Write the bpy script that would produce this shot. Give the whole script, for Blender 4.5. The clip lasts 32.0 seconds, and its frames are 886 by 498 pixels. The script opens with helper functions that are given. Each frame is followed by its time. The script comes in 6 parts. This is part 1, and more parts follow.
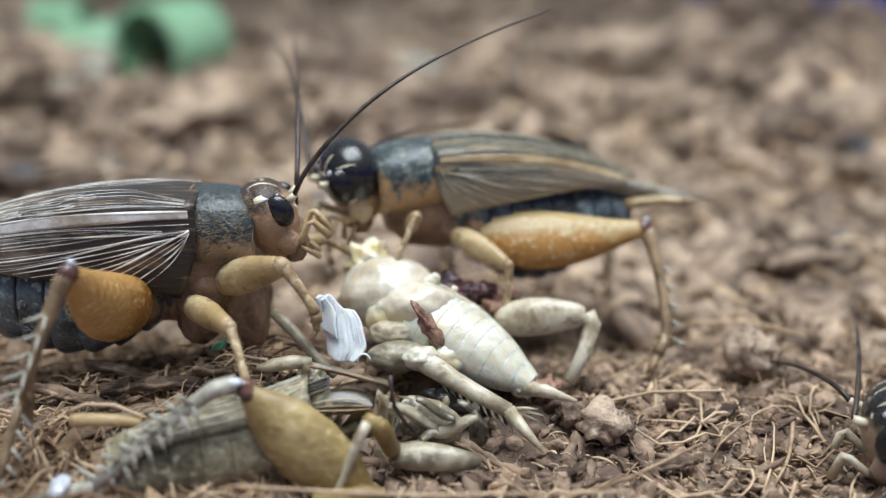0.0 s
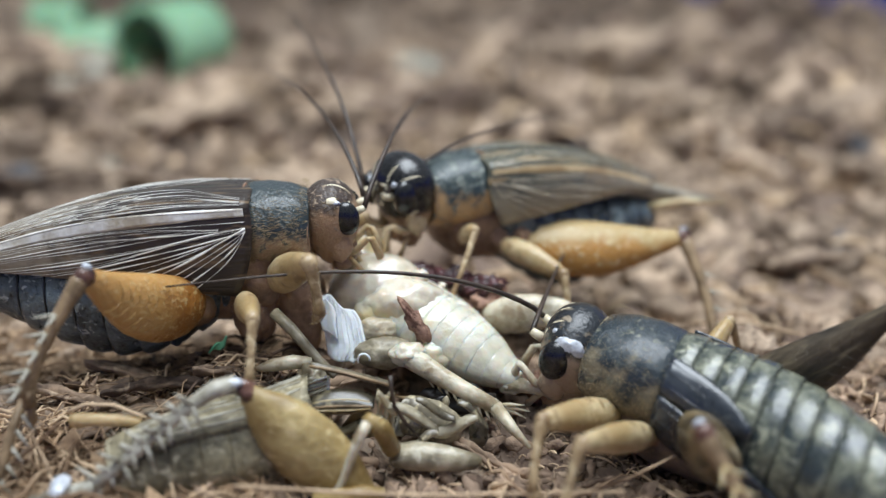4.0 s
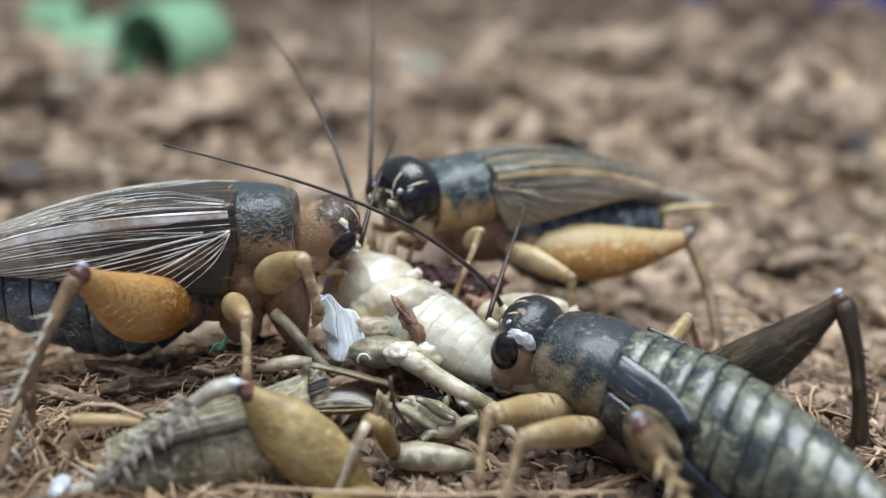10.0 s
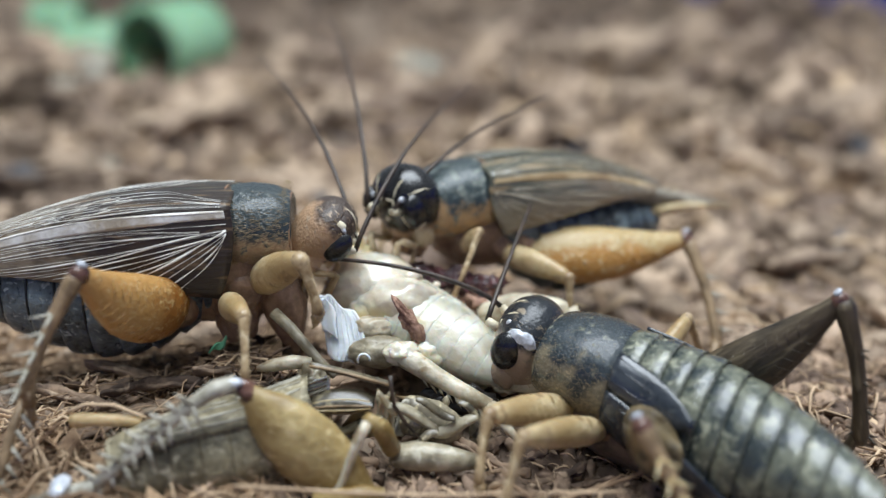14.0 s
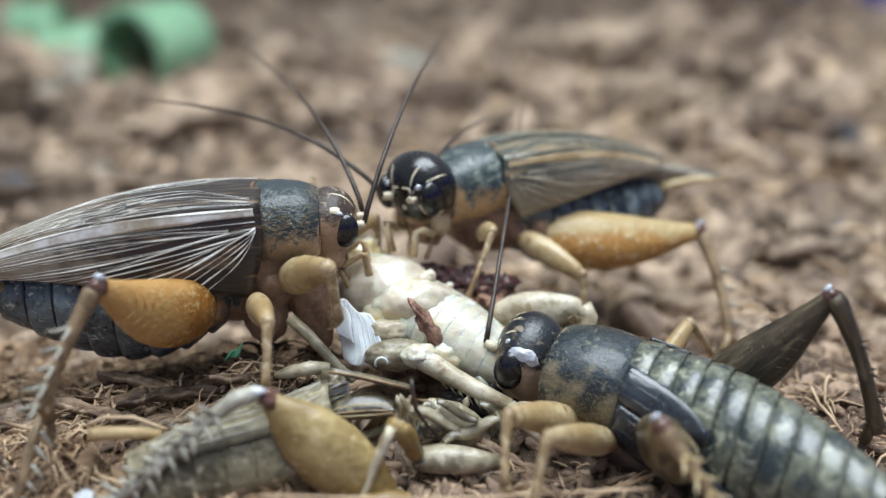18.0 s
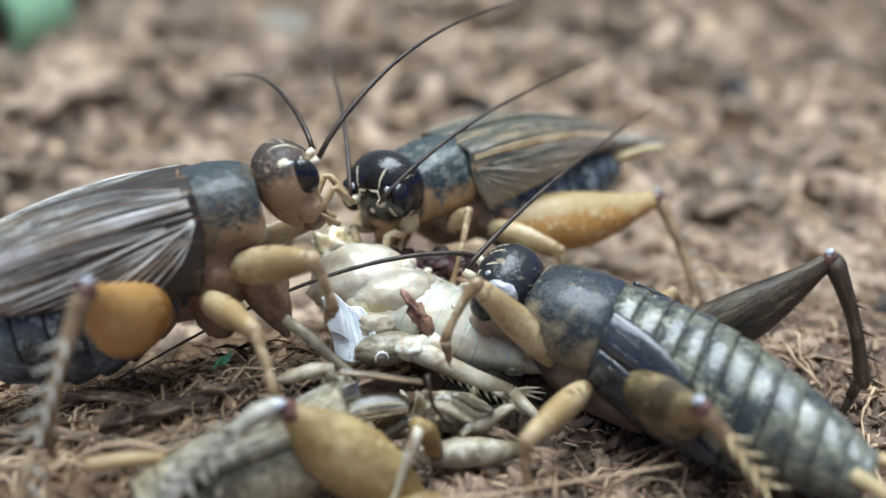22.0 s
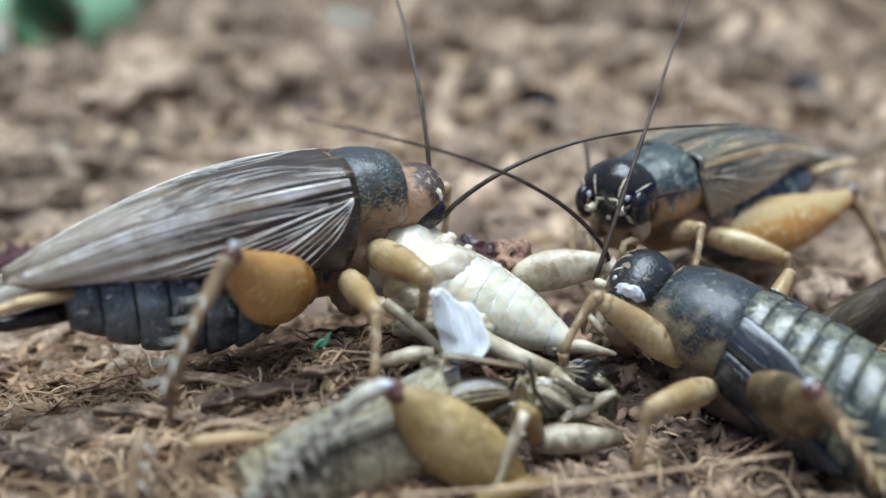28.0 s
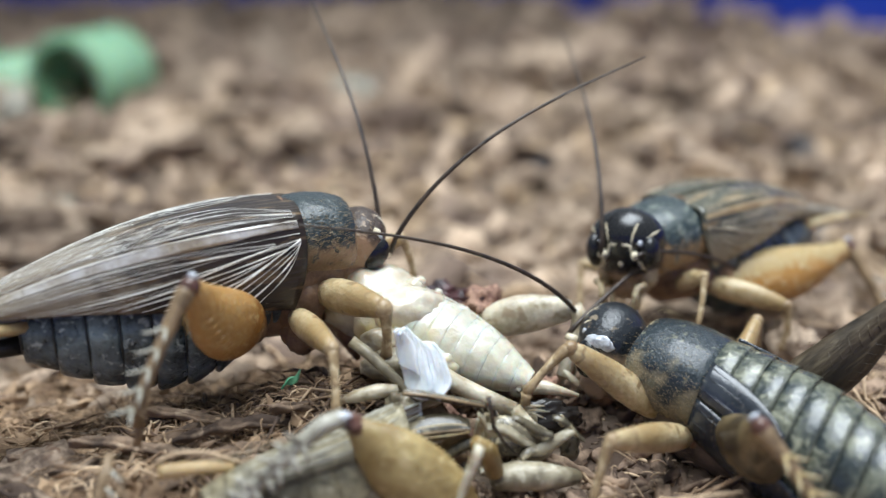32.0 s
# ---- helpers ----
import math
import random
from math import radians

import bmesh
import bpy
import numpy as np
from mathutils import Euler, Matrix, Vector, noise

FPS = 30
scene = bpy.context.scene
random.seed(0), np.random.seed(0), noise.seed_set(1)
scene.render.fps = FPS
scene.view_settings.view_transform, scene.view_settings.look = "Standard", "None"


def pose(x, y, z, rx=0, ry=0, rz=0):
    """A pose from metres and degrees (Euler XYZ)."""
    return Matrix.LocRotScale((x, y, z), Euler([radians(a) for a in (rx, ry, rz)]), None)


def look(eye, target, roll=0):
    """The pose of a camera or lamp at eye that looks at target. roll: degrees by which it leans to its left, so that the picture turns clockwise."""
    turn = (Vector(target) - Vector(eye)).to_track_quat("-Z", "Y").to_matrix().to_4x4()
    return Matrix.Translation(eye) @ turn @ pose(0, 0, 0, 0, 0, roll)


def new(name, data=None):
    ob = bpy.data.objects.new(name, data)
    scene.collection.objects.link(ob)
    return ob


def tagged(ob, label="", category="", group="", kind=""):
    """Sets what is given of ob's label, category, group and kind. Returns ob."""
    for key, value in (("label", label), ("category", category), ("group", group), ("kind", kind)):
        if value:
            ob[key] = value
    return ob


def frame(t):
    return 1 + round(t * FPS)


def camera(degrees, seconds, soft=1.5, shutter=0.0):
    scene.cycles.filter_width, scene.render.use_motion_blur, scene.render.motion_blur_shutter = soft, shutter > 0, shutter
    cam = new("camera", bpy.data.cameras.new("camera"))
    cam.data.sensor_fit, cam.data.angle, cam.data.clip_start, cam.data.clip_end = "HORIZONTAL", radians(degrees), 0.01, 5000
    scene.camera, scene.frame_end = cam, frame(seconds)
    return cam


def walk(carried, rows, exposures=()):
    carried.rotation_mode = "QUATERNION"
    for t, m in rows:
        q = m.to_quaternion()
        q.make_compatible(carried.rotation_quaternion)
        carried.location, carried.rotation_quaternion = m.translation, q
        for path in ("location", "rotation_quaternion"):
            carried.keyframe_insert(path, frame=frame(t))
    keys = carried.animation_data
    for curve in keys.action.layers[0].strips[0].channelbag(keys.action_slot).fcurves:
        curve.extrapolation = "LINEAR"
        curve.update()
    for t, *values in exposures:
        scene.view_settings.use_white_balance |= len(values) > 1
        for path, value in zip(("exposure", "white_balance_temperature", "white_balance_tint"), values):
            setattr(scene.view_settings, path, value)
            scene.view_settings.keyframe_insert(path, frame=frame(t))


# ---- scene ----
MM = 0.001


def rig(x, y, z, yaw, pitch, roll):
    """A camera's pose from millimetres and degrees."""
    return pose(x * MM, y * MM, z * MM, 90 + pitch, 0, yaw) @ pose(0, 0, 0, 0, 0, roll)


cam = camera(50.0, 32.0, soft=1.4)
cam.data.dof.use_dof = True
cam.data.dof.focus_distance = 0.054
cam.data.dof.aperture_fstop = 18
CAMERA_ROWS = [
    (0.0, 0.00, 0.00, 27.00, 0, -18, 0),
    (16.5, 0.00, 0.00, 27.00, 0.00, -18.00, 0.00),
    (17, -0.55, -0.74, 26.89, 1.32, -19.26, 0.37),
    (17.5, -0.56, -0.35, 27.11, 1.30, -18.94, -0.35),
    (18, -2.10, 0.39, 27.32, -1.38, -18.36, -1.10),
    (19, -6.91, 1.86, 28.07, -6.26, -18.52, -1.08),
    (20, -8.68, 2.22, 28.66, -9.87, -20.05, -1.02),
    (21, -10.74, 3.06, 28.94, -9.87, -20.47, -1.30),
    (21.5, -10.82, 3.28, 28.72, -10.72, -20.84, -1.16),
    (22, -10.44, 3.83, 28.52, -11.53, -21.29, -1.02),
    (22.5, -10.38, 3.73, 28.61, -12.50, -21.43, -0.87),
    (23, -10.35, 4.10, 28.26, -12.85, -21.38, -0.72),
    (23.5, -10.55, 4.21, 28.36, -12.76, -21.41, -0.88),
    (24, -12.30, 4.57, 28.80, -11.51, -21.38, -1.23),
    (24.5, -13.46, 4.34, 29.37, -10.83, -21.42, -1.43),
    (25, -13.21, 5.08, 27.06, -10.28, -21.20, -1.61),
    (25.5, -12.90, 5.58, 26.31, -10.17, -20.98, -1.63),
    (27.5, -13.57, 4.85, 27.07, -9.32, -21.07, -1.56),
    (28, -13.69, 4.44, 27.48, -9.06, -21.04, -1.39),
    (28.5, -13.75, 4.30, 27.42, -8.78, -20.46, -1.49),
    (29, -13.72, 3.74, 27.70, -8.37, -19.93, -1.52),
    (29.5, -13.97, 2.57, 28.00, -8.06, -17.78, -1.67),
    (30, -14.43, 2.64, 27.88, -7.74, -17.17, -1.69),
    (30.5, -14.63, 1.39, 27.95, -7.55, -16.36, -1.55),
    (31, -13.90, 0.95, 27.46, -8.11, -16.60, -1.50),
    (31.5, -13.11, 0.21, 27.47, -9.60, -17.55, -1.17),
    (32, -11.03, 1.57, 26.67, -7.72, -16.80, -1.32),
]
# the clip's white balance drifts cooler and back
TINTS = [(0, -0.05, 6150, 9), (2, -0.05, 6130, 9), (16.5, -0.03, 6090, 8), (20, 0.08, 5960, 7), (24, 0.09, 5830, 7), (28, 0.05, 5790, 6), (29.5, 0.06, 5870, 7), (31, 0.12, 6130, 8), (32, 0.1, 6130, 8)]
walk(cam, [(t, rig(*r)) for t, *r in CAMERA_ROWS], TINTS)

# ---- light: a cool white lamp over the bin, and the dim room ----
world = bpy.data.worlds.new("room")
scene.world = world
world.use_nodes = True
world.node_tree.nodes["Background"].inputs[0].default_value = (0.86, 0.93, 1.0, 1)
world.node_tree.nodes["Background"].inputs[1].default_value = 0.36
lamp_data = bpy.data.lights.new("bin_lamp", "AREA")
lamp_data.shape, lamp_data.size, lamp_data.size_y = "RECTANGLE", 0.26, 0.15
lamp_data.energy, lamp_data.color = 1.36, (0.95, 0.985, 1.0)
lamp = new("bin_lamp", lamp_data)
lamp.matrix_world = look((0.015, 0.045, 0.27), (0.0, 0.06, 0.0))


# ---- materials ----
def material(name, dark, light, scale=300, rough=0.5, bump=0.2, fine=6.0, coat=0.0, sub=0.0, spread=(0.35, 0.65), spec=0.5, stain=None, stain_scale=120, random_by="", metal=0.0, flecks=None, fleck_scale=2200, fleck_at=0.6, squash=None):
    m = bpy.data.materials.new(name)
    m.use_nodes = True
    nt = m.node_tree
    n, link = nt.nodes, nt.links.new
    b = n["Principled BSDF"]
    co = n.new("ShaderNodeMapping")
    co.inputs["Scale"].default_value = squash or (1, 1, 1)
    link(n.new("ShaderNodeTexCoord").outputs["Object"], co.inputs["Vector"])
    n1, n2 = n.new("ShaderNodeTexNoise"), n.new("ShaderNodeTexNoise")
    n1.inputs["Scale"].default_value, n1.inputs["Detail"].default_value = scale, 5
    n2.inputs["Scale"].default_value, n2.inputs["Detail"].default_value = scale * fine, 4
    for k in (n1, n2):
        link(co.outputs["Vector"], k.inputs["Vector"])
    ramp = n.new("ShaderNodeValToRGB")
    ramp.color_ramp.elements[0].position, ramp.color_ramp.elements[1].position = spread
    ramp.color_ramp.elements[0].color, ramp.color_ramp.elements[1].color = (*dark, 1), (*light, 1)
    mix = n.new("ShaderNodeMath")
    mix.operation = "MULTIPLY_ADD"
    link(n2.outputs["Fac"], mix.inputs[0])
    mix.inputs[1].default_value = 0.35
    add = n.new("ShaderNodeMath")
    add.operation = "MULTIPLY_ADD"
    link(n1.outputs["Fac"], add.inputs[0])
    add.inputs[1].default_value, add.inputs[2].default_value = 0.9, -0.12
    link(add.outputs[0], mix.inputs[2])
    value = mix.outputs[0]
    if random_by:
        src = n.new("ShaderNodeNewGeometry" if random_by == "island" else "ShaderNodeObjectInfo")
        r = n.new("ShaderNodeMath")
        r.operation = "MULTIPLY_ADD"
        link(src.outputs["Random Per Island" if random_by == "island" else "Random"], r.inputs[0])
        r.inputs[1].default_value = 0.5
        less = n.new("ShaderNodeMath")
        less.operation = "SUBTRACT"
        link(value, less.inputs[0])
        less.inputs[1].default_value = 0.25
        link(less.outputs[0], r.inputs[2])
        value = r.outputs[0]
    link(value, ramp.inputs["Fac"])
    colour = ramp.outputs["Color"]
    if stain:
        s = n.new("ShaderNodeTexNoise")
        s.inputs["Scale"].default_value, s.inputs["Detail"].default_value = stain_scale, 3
        link(co.outputs["Vector"], s.inputs["Vector"])
        sr = n.new("ShaderNodeValToRGB")
        sr.color_ramp.elements[0].position, sr.color_ramp.elements[1].position = 0.5, 0.62
        link(s.outputs["Fac"], sr.inputs["Fac"])
        mx = n.new("ShaderNodeMix")
        mx.data_type = "RGBA"
        link(sr.outputs["Color"], mx.inputs["Factor"])
        link(colour, mx.inputs["A"])
        mx.inputs["B"].default_value = (*stain, 1)
        colour = mx.outputs["Result"]
    if flecks:
        s = n.new("ShaderNodeTexNoise")
        s.inputs["Scale"].default_value, s.inputs["Detail"].default_value = fleck_scale, 2
        s.inputs["Distortion"].default_value = 0.6
        link(co.outputs["Vector"], s.inputs["Vector"])
        sr = n.new("ShaderNodeMapRange")
        sr.inputs["From Min"].default_value, sr.inputs["From Max"].default_value = fleck_at, fleck_at + 0.1
        link(s.outputs["Fac"], sr.inputs["Value"])
        mx = n.new("ShaderNodeMix")
        mx.data_type = "RGBA"
        link(sr.outputs["Result"], mx.inputs["Factor"])
        link(colour, mx.inputs["A"])
        mx.inputs["B"].default_value = (*flecks, 1)
        colour = mx.outputs["Result"]
    link(colour, b.inputs["Base Color"])
    rr = n.new("ShaderNodeMapRange")
    rr.inputs["To Min"].default_value, rr.inputs["To Max"].default_value = max(0.05, rough - 0.12), min(1, rough + 0.15)
    link(n2.outputs["Fac"], rr.inputs["Value"])
    link(rr.outputs["Result"], b.inputs["Roughness"])
    b.inputs["Metallic"].default_value = metal
    b.inputs["Coat Weight"].default_value = coat
    b.inputs["Coat Roughness"].default_value = 0.15
    b.inputs["Specular IOR Level"].default_value = spec
    if sub:
        b.inputs["Subsurface Weight"].default_value = sub
        b.inputs["Subsurface Radius"].default_value = (1.0, 0.6, 0.35)
        b.inputs["Subsurface Scale"].default_value = 0.0008
    if bump:
        bp = n.new("ShaderNodeBump")
        bp.inputs["Strength"].default_value, bp.inputs["Distance"].default_value = bump, 0.0003
        link(mix.outputs[0], bp.inputs["Height"])
        link(bp.outputs["Normal"], b.inputs["Normal"])
    return m


def banded(name, dark, light, axis, lo, hi, ragged=0.8, **kw):
    """A material whose colour goes from one to the other along an axis of the part, in millimetres, broken up by noise."""
    m = material(name, dark, light, **kw)
    nt = m.node_tree
    n, link = nt.nodes, nt.links.new
    co = n.new("ShaderNodeTexCoord")
    sep = n.new("ShaderNodeSeparateXYZ")
    link(co.outputs["Object"], sep.inputs[0])
    rg = n.new("ShaderNodeMapRange")
    rg.inputs["From Min"].default_value, rg.inputs["From Max"].default_value = lo * MM, hi * MM
    link(sep.outputs[axis], rg.inputs["Value"])
    no = n.new("ShaderNodeTexNoise")
    no.inputs["Scale"].default_value, no.inputs["Detail"].default_value = 700, 4
    link(co.outputs["Object"], no.inputs["Vector"])
    mx = n.new("ShaderNodeMath")
    mx.operation = "MULTIPLY_ADD"
    link(no.outputs["Fac"], mx.inputs[0])
    mx.inputs[1].default_value = ragged
    sub = n.new("ShaderNodeMath")
    sub.operation = "SUBTRACT"
    link(rg.outputs[0], sub.inputs[0])
    sub.inputs[1].default_value = 0.5 * ragged
    link(sub.outputs[0], mx.inputs[2])
    ramp = [k for k in n if k.type == "VALTORGB"][0]
    for old in list(ramp.inputs["Fac"].links):
        nt.links.remove(old)
    link(mx.outputs[0], ramp.inputs["Fac"])
    return m


SOIL = material("soil", (0.064, 0.046, 0.035), (0.50, 0.385, 0.285), 330, 0.95, 1.0, 6, spread=(0.28, 0.74), stain=(0.125, 0.087, 0.066), stain_scale=60, spec=0.2)
CRUMB = material("crumb", (0.085, 0.06, 0.045), (0.66, 0.495, 0.355), 700, 0.95, 1.0, 4, spread=(0.14, 0.80), random_by="island", spec=0.2, stain=(0.195, 0.14, 0.108), stain_scale=85, flecks=(0.18, 0.113, 0.078), fleck_scale=900, fleck_at=0.6)
SHRED = material("shred", (0.14, 0.088, 0.052), (0.72, 0.53, 0.345), 500, 0.85, 0.6, 4, spread=(0.12, 0.8), random_by="island", spec=0.3)
COIR = material("coir", (0.10, 0.058, 0.033), (0.56, 0.385, 0.235), 500, 0.85, 0.6, 4, spread=(0.15, 0.85), random_by="island", spec=0.3)
NEAR_CRUMB = material("near_crumb", (0.075, 0.05, 0.036), (0.56, 0.40, 0.28), 700, 0.95, 1.0, 4, spread=(0.18, 0.84), random_by="island", spec=0.2, stain=(0.13, 0.09, 0.068), stain_scale=110, flecks=(0.16, 0.10, 0.067), fleck_scale=900, fleck_at=0.6)
CLOD = material("clod", (0.10, 0.07, 0.052), (0.57, 0.435, 0.315), 800, 0.95, 1.0, 4, spread=(0.2, 0.8), random_by="object", spec=0.2, flecks=(0.15, 0.093, 0.062), fleck_scale=1100, fleck_at=0.57)
DARK_BIT = material("dark_bit", (0.035, 0.035, 0.04), (0.13, 0.125, 0.13), 800, 0.7, 0.8, 4, random_by="object")
RED = material("red_clod", (0.13, 0.055, 0.036), (0.46, 0.28, 0.195), 900, 0.75, 0.9, 4)
LITTER = material("bark_litter", (0.03, 0.018, 0.013), (0.20, 0.125, 0.08), 600, 0.75, 0.8, 4, spread=(0.2, 0.8), random_by="island")
TWIG = material("twig", (0.022, 0.009, 0.011), (0.11, 0.04, 0.042), 900, 0.35, 0.9, 4, coat=0.35)
BARK = material("bark", (0.06, 0.038, 0.026), (0.34, 0.235, 0.155), 500, 0.85, 1.0, 5, random_by="object", flecks=(0.42, 0.31, 0.21), fleck_scale=800, fleck_at=0.58)
FIBRE = material("fibre", (0.24, 0.15, 0.085), (0.64, 0.47, 0.30), 300, 0.7, 0.3, random_by="object")
STRAW = material("straw", (0.42, 0.28, 0.12), (0.70, 0.52, 0.28), 400, 0.45, 0.3, sub=0.2)
GREEN = material("green_plastic", (0.17, 0.35, 0.19), (0.29, 0.49, 0.30), 40, 0.35, 0.05, coat=0.25, sub=0.4)
GREENBIT = material("green_bit", (0.06, 0.24, 0.12), (0.17, 0.42, 0.24), 900, 0.5, 0.4)
HAIR = material("golden_hair", (0.26, 0.18, 0.09), (0.50, 0.38, 0.21), 900, 0.5, 0.1)
BLUE = material("blue_plastic", (0.006, 0.03, 0.36), (0.01, 0.05, 0.48), 30, 0.4, 0.05)
CARCASS = material("pale_flesh", (0.58, 0.53, 0.40), (0.79, 0.76, 0.64), 300, 0.28, 0.6, 4, sub=0.6, coat=0.3, flecks=(0.68, 0.60, 0.40), fleck_scale=220, fleck_at=0.57)
TISSUE = material("wet_tissue", (0.50, 0.39, 0.25), (0.78, 0.74, 0.62), 260, 0.2, 0.9, 5, sub=0.4, coat=0.6, spread=(0.3, 0.62), flecks=(0.72, 0.60, 0.33), fleck_scale=190, fleck_at=0.56)
FLAKE = material("white_flake", (0.80, 0.82, 0.81), (0.92, 0.93, 0.92), 700, 0.55, 0.35, sub=0.3)
PALE_LEG = material("pale_leg", (0.34, 0.28, 0.18), (0.66, 0.60, 0.46), 500, 0.34, 0.6, sub=0.25, coat=0.1, flecks=(0.32, 0.25, 0.155), fleck_scale=1100, fleck_at=0.58)
PRON_A = banded("pronotum_brown", (0.43, 0.275, 0.165), (0.032, 0.045, 0.048), 2, -1.1, 0.8, ragged=1.5, scale=900, rough=0.3, bump=1.0, coat=0.3, flecks=(0.085, 0.098, 0.095), fleck_scale=1900, fleck_at=0.55)
PRON_B = banded("pronotum_dark", (0.46, 0.29, 0.13), (0.04, 0.057, 0.058), 2, -1.2, 1.2, ragged=1.9, scale=900, rough=0.28, bump=0.9, coat=0.3, flecks=(0.16, 0.18, 0.155), fleck_scale=1300, fleck_at=0.55)
PRON_C = banded("pronotum_nymph", (0.24, 0.205, 0.135), (0.024, 0.035, 0.042), 2, -2.2, 2.2, ragged=2.2, scale=1400, rough=0.24, bump=0.7, coat=0.4, flecks=(0.17, 0.17, 0.125), fleck_scale=1800, fleck_at=0.6)
HEAD_A = banded("head_brown", (0.42, 0.265, 0.155), (0.06, 0.04, 0.03), 2, 0.0, 2.0, ragged=1.4, scale=900, rough=0.42, bump=1.0, coat=0.1, flecks=(0.40, 0.30, 0.21), fleck_scale=2600, fleck_at=0.6)
HEAD_B = banded("head_black", (0.36, 0.235, 0.13), (0.011, 0.011, 0.012), 2, -1.9, -0.5, scale=900, rough=0.24, bump=0.15, coat=0.3)
HEAD_C = banded("head_nymph", (0.36, 0.26, 0.18), (0.016, 0.019, 0.023), 2, -0.4, 1.7, ragged=1.3, scale=900, rough=0.3, bump=0.5, coat=0.25, flecks=(0.26, 0.21, 0.145), fleck_scale=1400, fleck_at=0.62)
EYE = material("eye", (0.004, 0.004, 0.005), (0.012, 0.012, 0.014), 2500, 0.25, 0.1, coat=0.3)
MARK = material("pale_mark", (0.58, 0.49, 0.32), (0.80, 0.73, 0.55), 900, 0.4, 0.2)
# paler rear mixes the wing's grey-tan with sheen put into the colour
WING_A = banded("wing_brown", (0.30, 0.25, 0.185), (0.036, 0.026, 0.02), 0, -16, -3, scale=900, rough=0.36, bump=0.7, coat=0.15, spec=0.35, flecks=(0.17, 0.115, 0.065), fleck_scale=1500, fleck_at=0.57, squash=(0.13, 1, 1))
BAND_A = material("wing_band", (0.42, 0.36, 0.27), (0.74, 0.72, 0.68), 500, 0.3, 0.6, 5, coat=0.3)
BAND_B = material("wing_band_tan", (0.38, 0.25, 0.11), (0.62, 0.47, 0.26), 500, 0.32, 0.6, 5, coat=0.3)
# paints the knee glints; plain pale colour on head patches and pebble
BLUISH_WHITE = material("knee_cap_glint", (0.40, 0.42, 0.46), (0.74, 0.77, 0.82), 1500, 0.2, 0.2, coat=0.5)
EDGE_C = material("segment_edge", (0.03, 0.035, 0.03), (0.20, 0.205, 0.165), 600, 0.25, 0.2, coat=0.3)
EDGE_A = material("segment_gap", (0.005, 0.007, 0.009), (0.022, 0.027, 0.03), 900, 0.4, 0.2)
EDGE_T = material("tan_margin", (0.16, 0.13, 0.08), (0.40, 0.33, 0.205), 900, 0.35, 0.4)
CREAM = material("cream_cheek", (0.40, 0.29, 0.155), (0.70, 0.58, 0.38), 700, 0.4, 0.5, sub=0.15, flecks=(0.24, 0.15, 0.075), fleck_scale=1100, fleck_at=0.6)
MOUTH_B = material("mouth_tan", (0.20, 0.11, 0.055), (0.50, 0.33, 0.20), 700, 0.4, 0.8)
WING_B = banded("wing_olive", (0.29, 0.245, 0.165), (0.095, 0.094, 0.067), 2, -1.6, 1.4, scale=700, rough=0.26, bump=0.6, coat=0.35, flecks=(0.30, 0.22, 0.12), fleck_scale=1300, fleck_at=0.56, squash=(0.16, 1, 1))
WING_C = material("wing_bud", (0.008, 0.012, 0.019), (0.038, 0.045, 0.056), 600, 0.2, 0.3, coat=0.5, flecks=(0.09, 0.095, 0.09), fleck_scale=1500, fleck_at=0.64)
VEIN = material("vein", (0.60, 0.55, 0.46), (0.90, 0.88, 0.82), 420, 0.3, 0.3, spread=(0.25, 0.6))
HINDWING = material("hindwing", (0.20, 0.175, 0.125), (0.46, 0.42, 0.34), 500, 0.4, 0.6, coat=0.1, flecks=(0.12, 0.095, 0.065), fleck_scale=1300, fleck_at=0.57, squash=(0.2, 1, 1))
VEIN_B = material("vein_tan", (0.40, 0.33, 0.22), (0.64, 0.56, 0.42), 700, 0.35, 0.2)
ABD_A = material("abdomen_grey", (0.012, 0.019, 0.024), (0.155, 0.195, 0.21), 700, 0.3, 1.0, 5, coat=0.3, spread=(0.34, 0.7), flecks=(0.34, 0.38, 0.37), fleck_scale=1900, fleck_at=0.6)
ABD_C = material("abdomen_mottled", (0.03, 0.04, 0.037), (0.235, 0.24, 0.17), 1000, 0.22, 0.5, 4, coat=0.5, spread=(0.34, 0.68), stain=(0.032, 0.042, 0.043), stain_scale=520, flecks=(0.34, 0.34, 0.25), fleck_scale=1200, fleck_at=0.62)
ABD_E = material("abdomen_dead", (0.075, 0.062, 0.034), (0.36, 0.31, 0.19), 520, 0.55, 0.9, 5, stain=(0.085, 0.072, 0.045), stain_scale=260, flecks=(0.46, 0.41, 0.29), fleck_scale=1500, fleck_at=0.58)
THORAX = material("thorax_brown", (0.15, 0.085, 0.05), (0.36, 0.225, 0.135), 500, 0.42, 0.6, sub=0.1)
FEMUR = banded("femur_amber", (0.30, 0.125, 0.024), (0.47, 0.26, 0.08), 0, -2, 8, scale=700, rough=0.36, bump=0.7, sub=0.2, coat=0.12, flecks=(0.52, 0.34, 0.14), fleck_scale=3200, fleck_at=0.56)
FEMUR_B = banded("femur_two_tone", (0.42, 0.21, 0.05), (0.47, 0.34, 0.155), 2, -1.5, 0.7, ragged=1.1, scale=700, rough=0.36, bump=0.8, sub=0.15, coat=0.12, flecks=(0.58, 0.46, 0.26), fleck_scale=3000, fleck_at=0.58)
FEMUR_E = material("femur_ochre", (0.24, 0.16, 0.055), (0.47, 0.355, 0.155), 330, 0.42, 1.0, sub=0.15, stain=(0.22, 0.14, 0.045), stain_scale=260, flecks=(0.54, 0.42, 0.21), fleck_scale=1500, fleck_at=0.6)
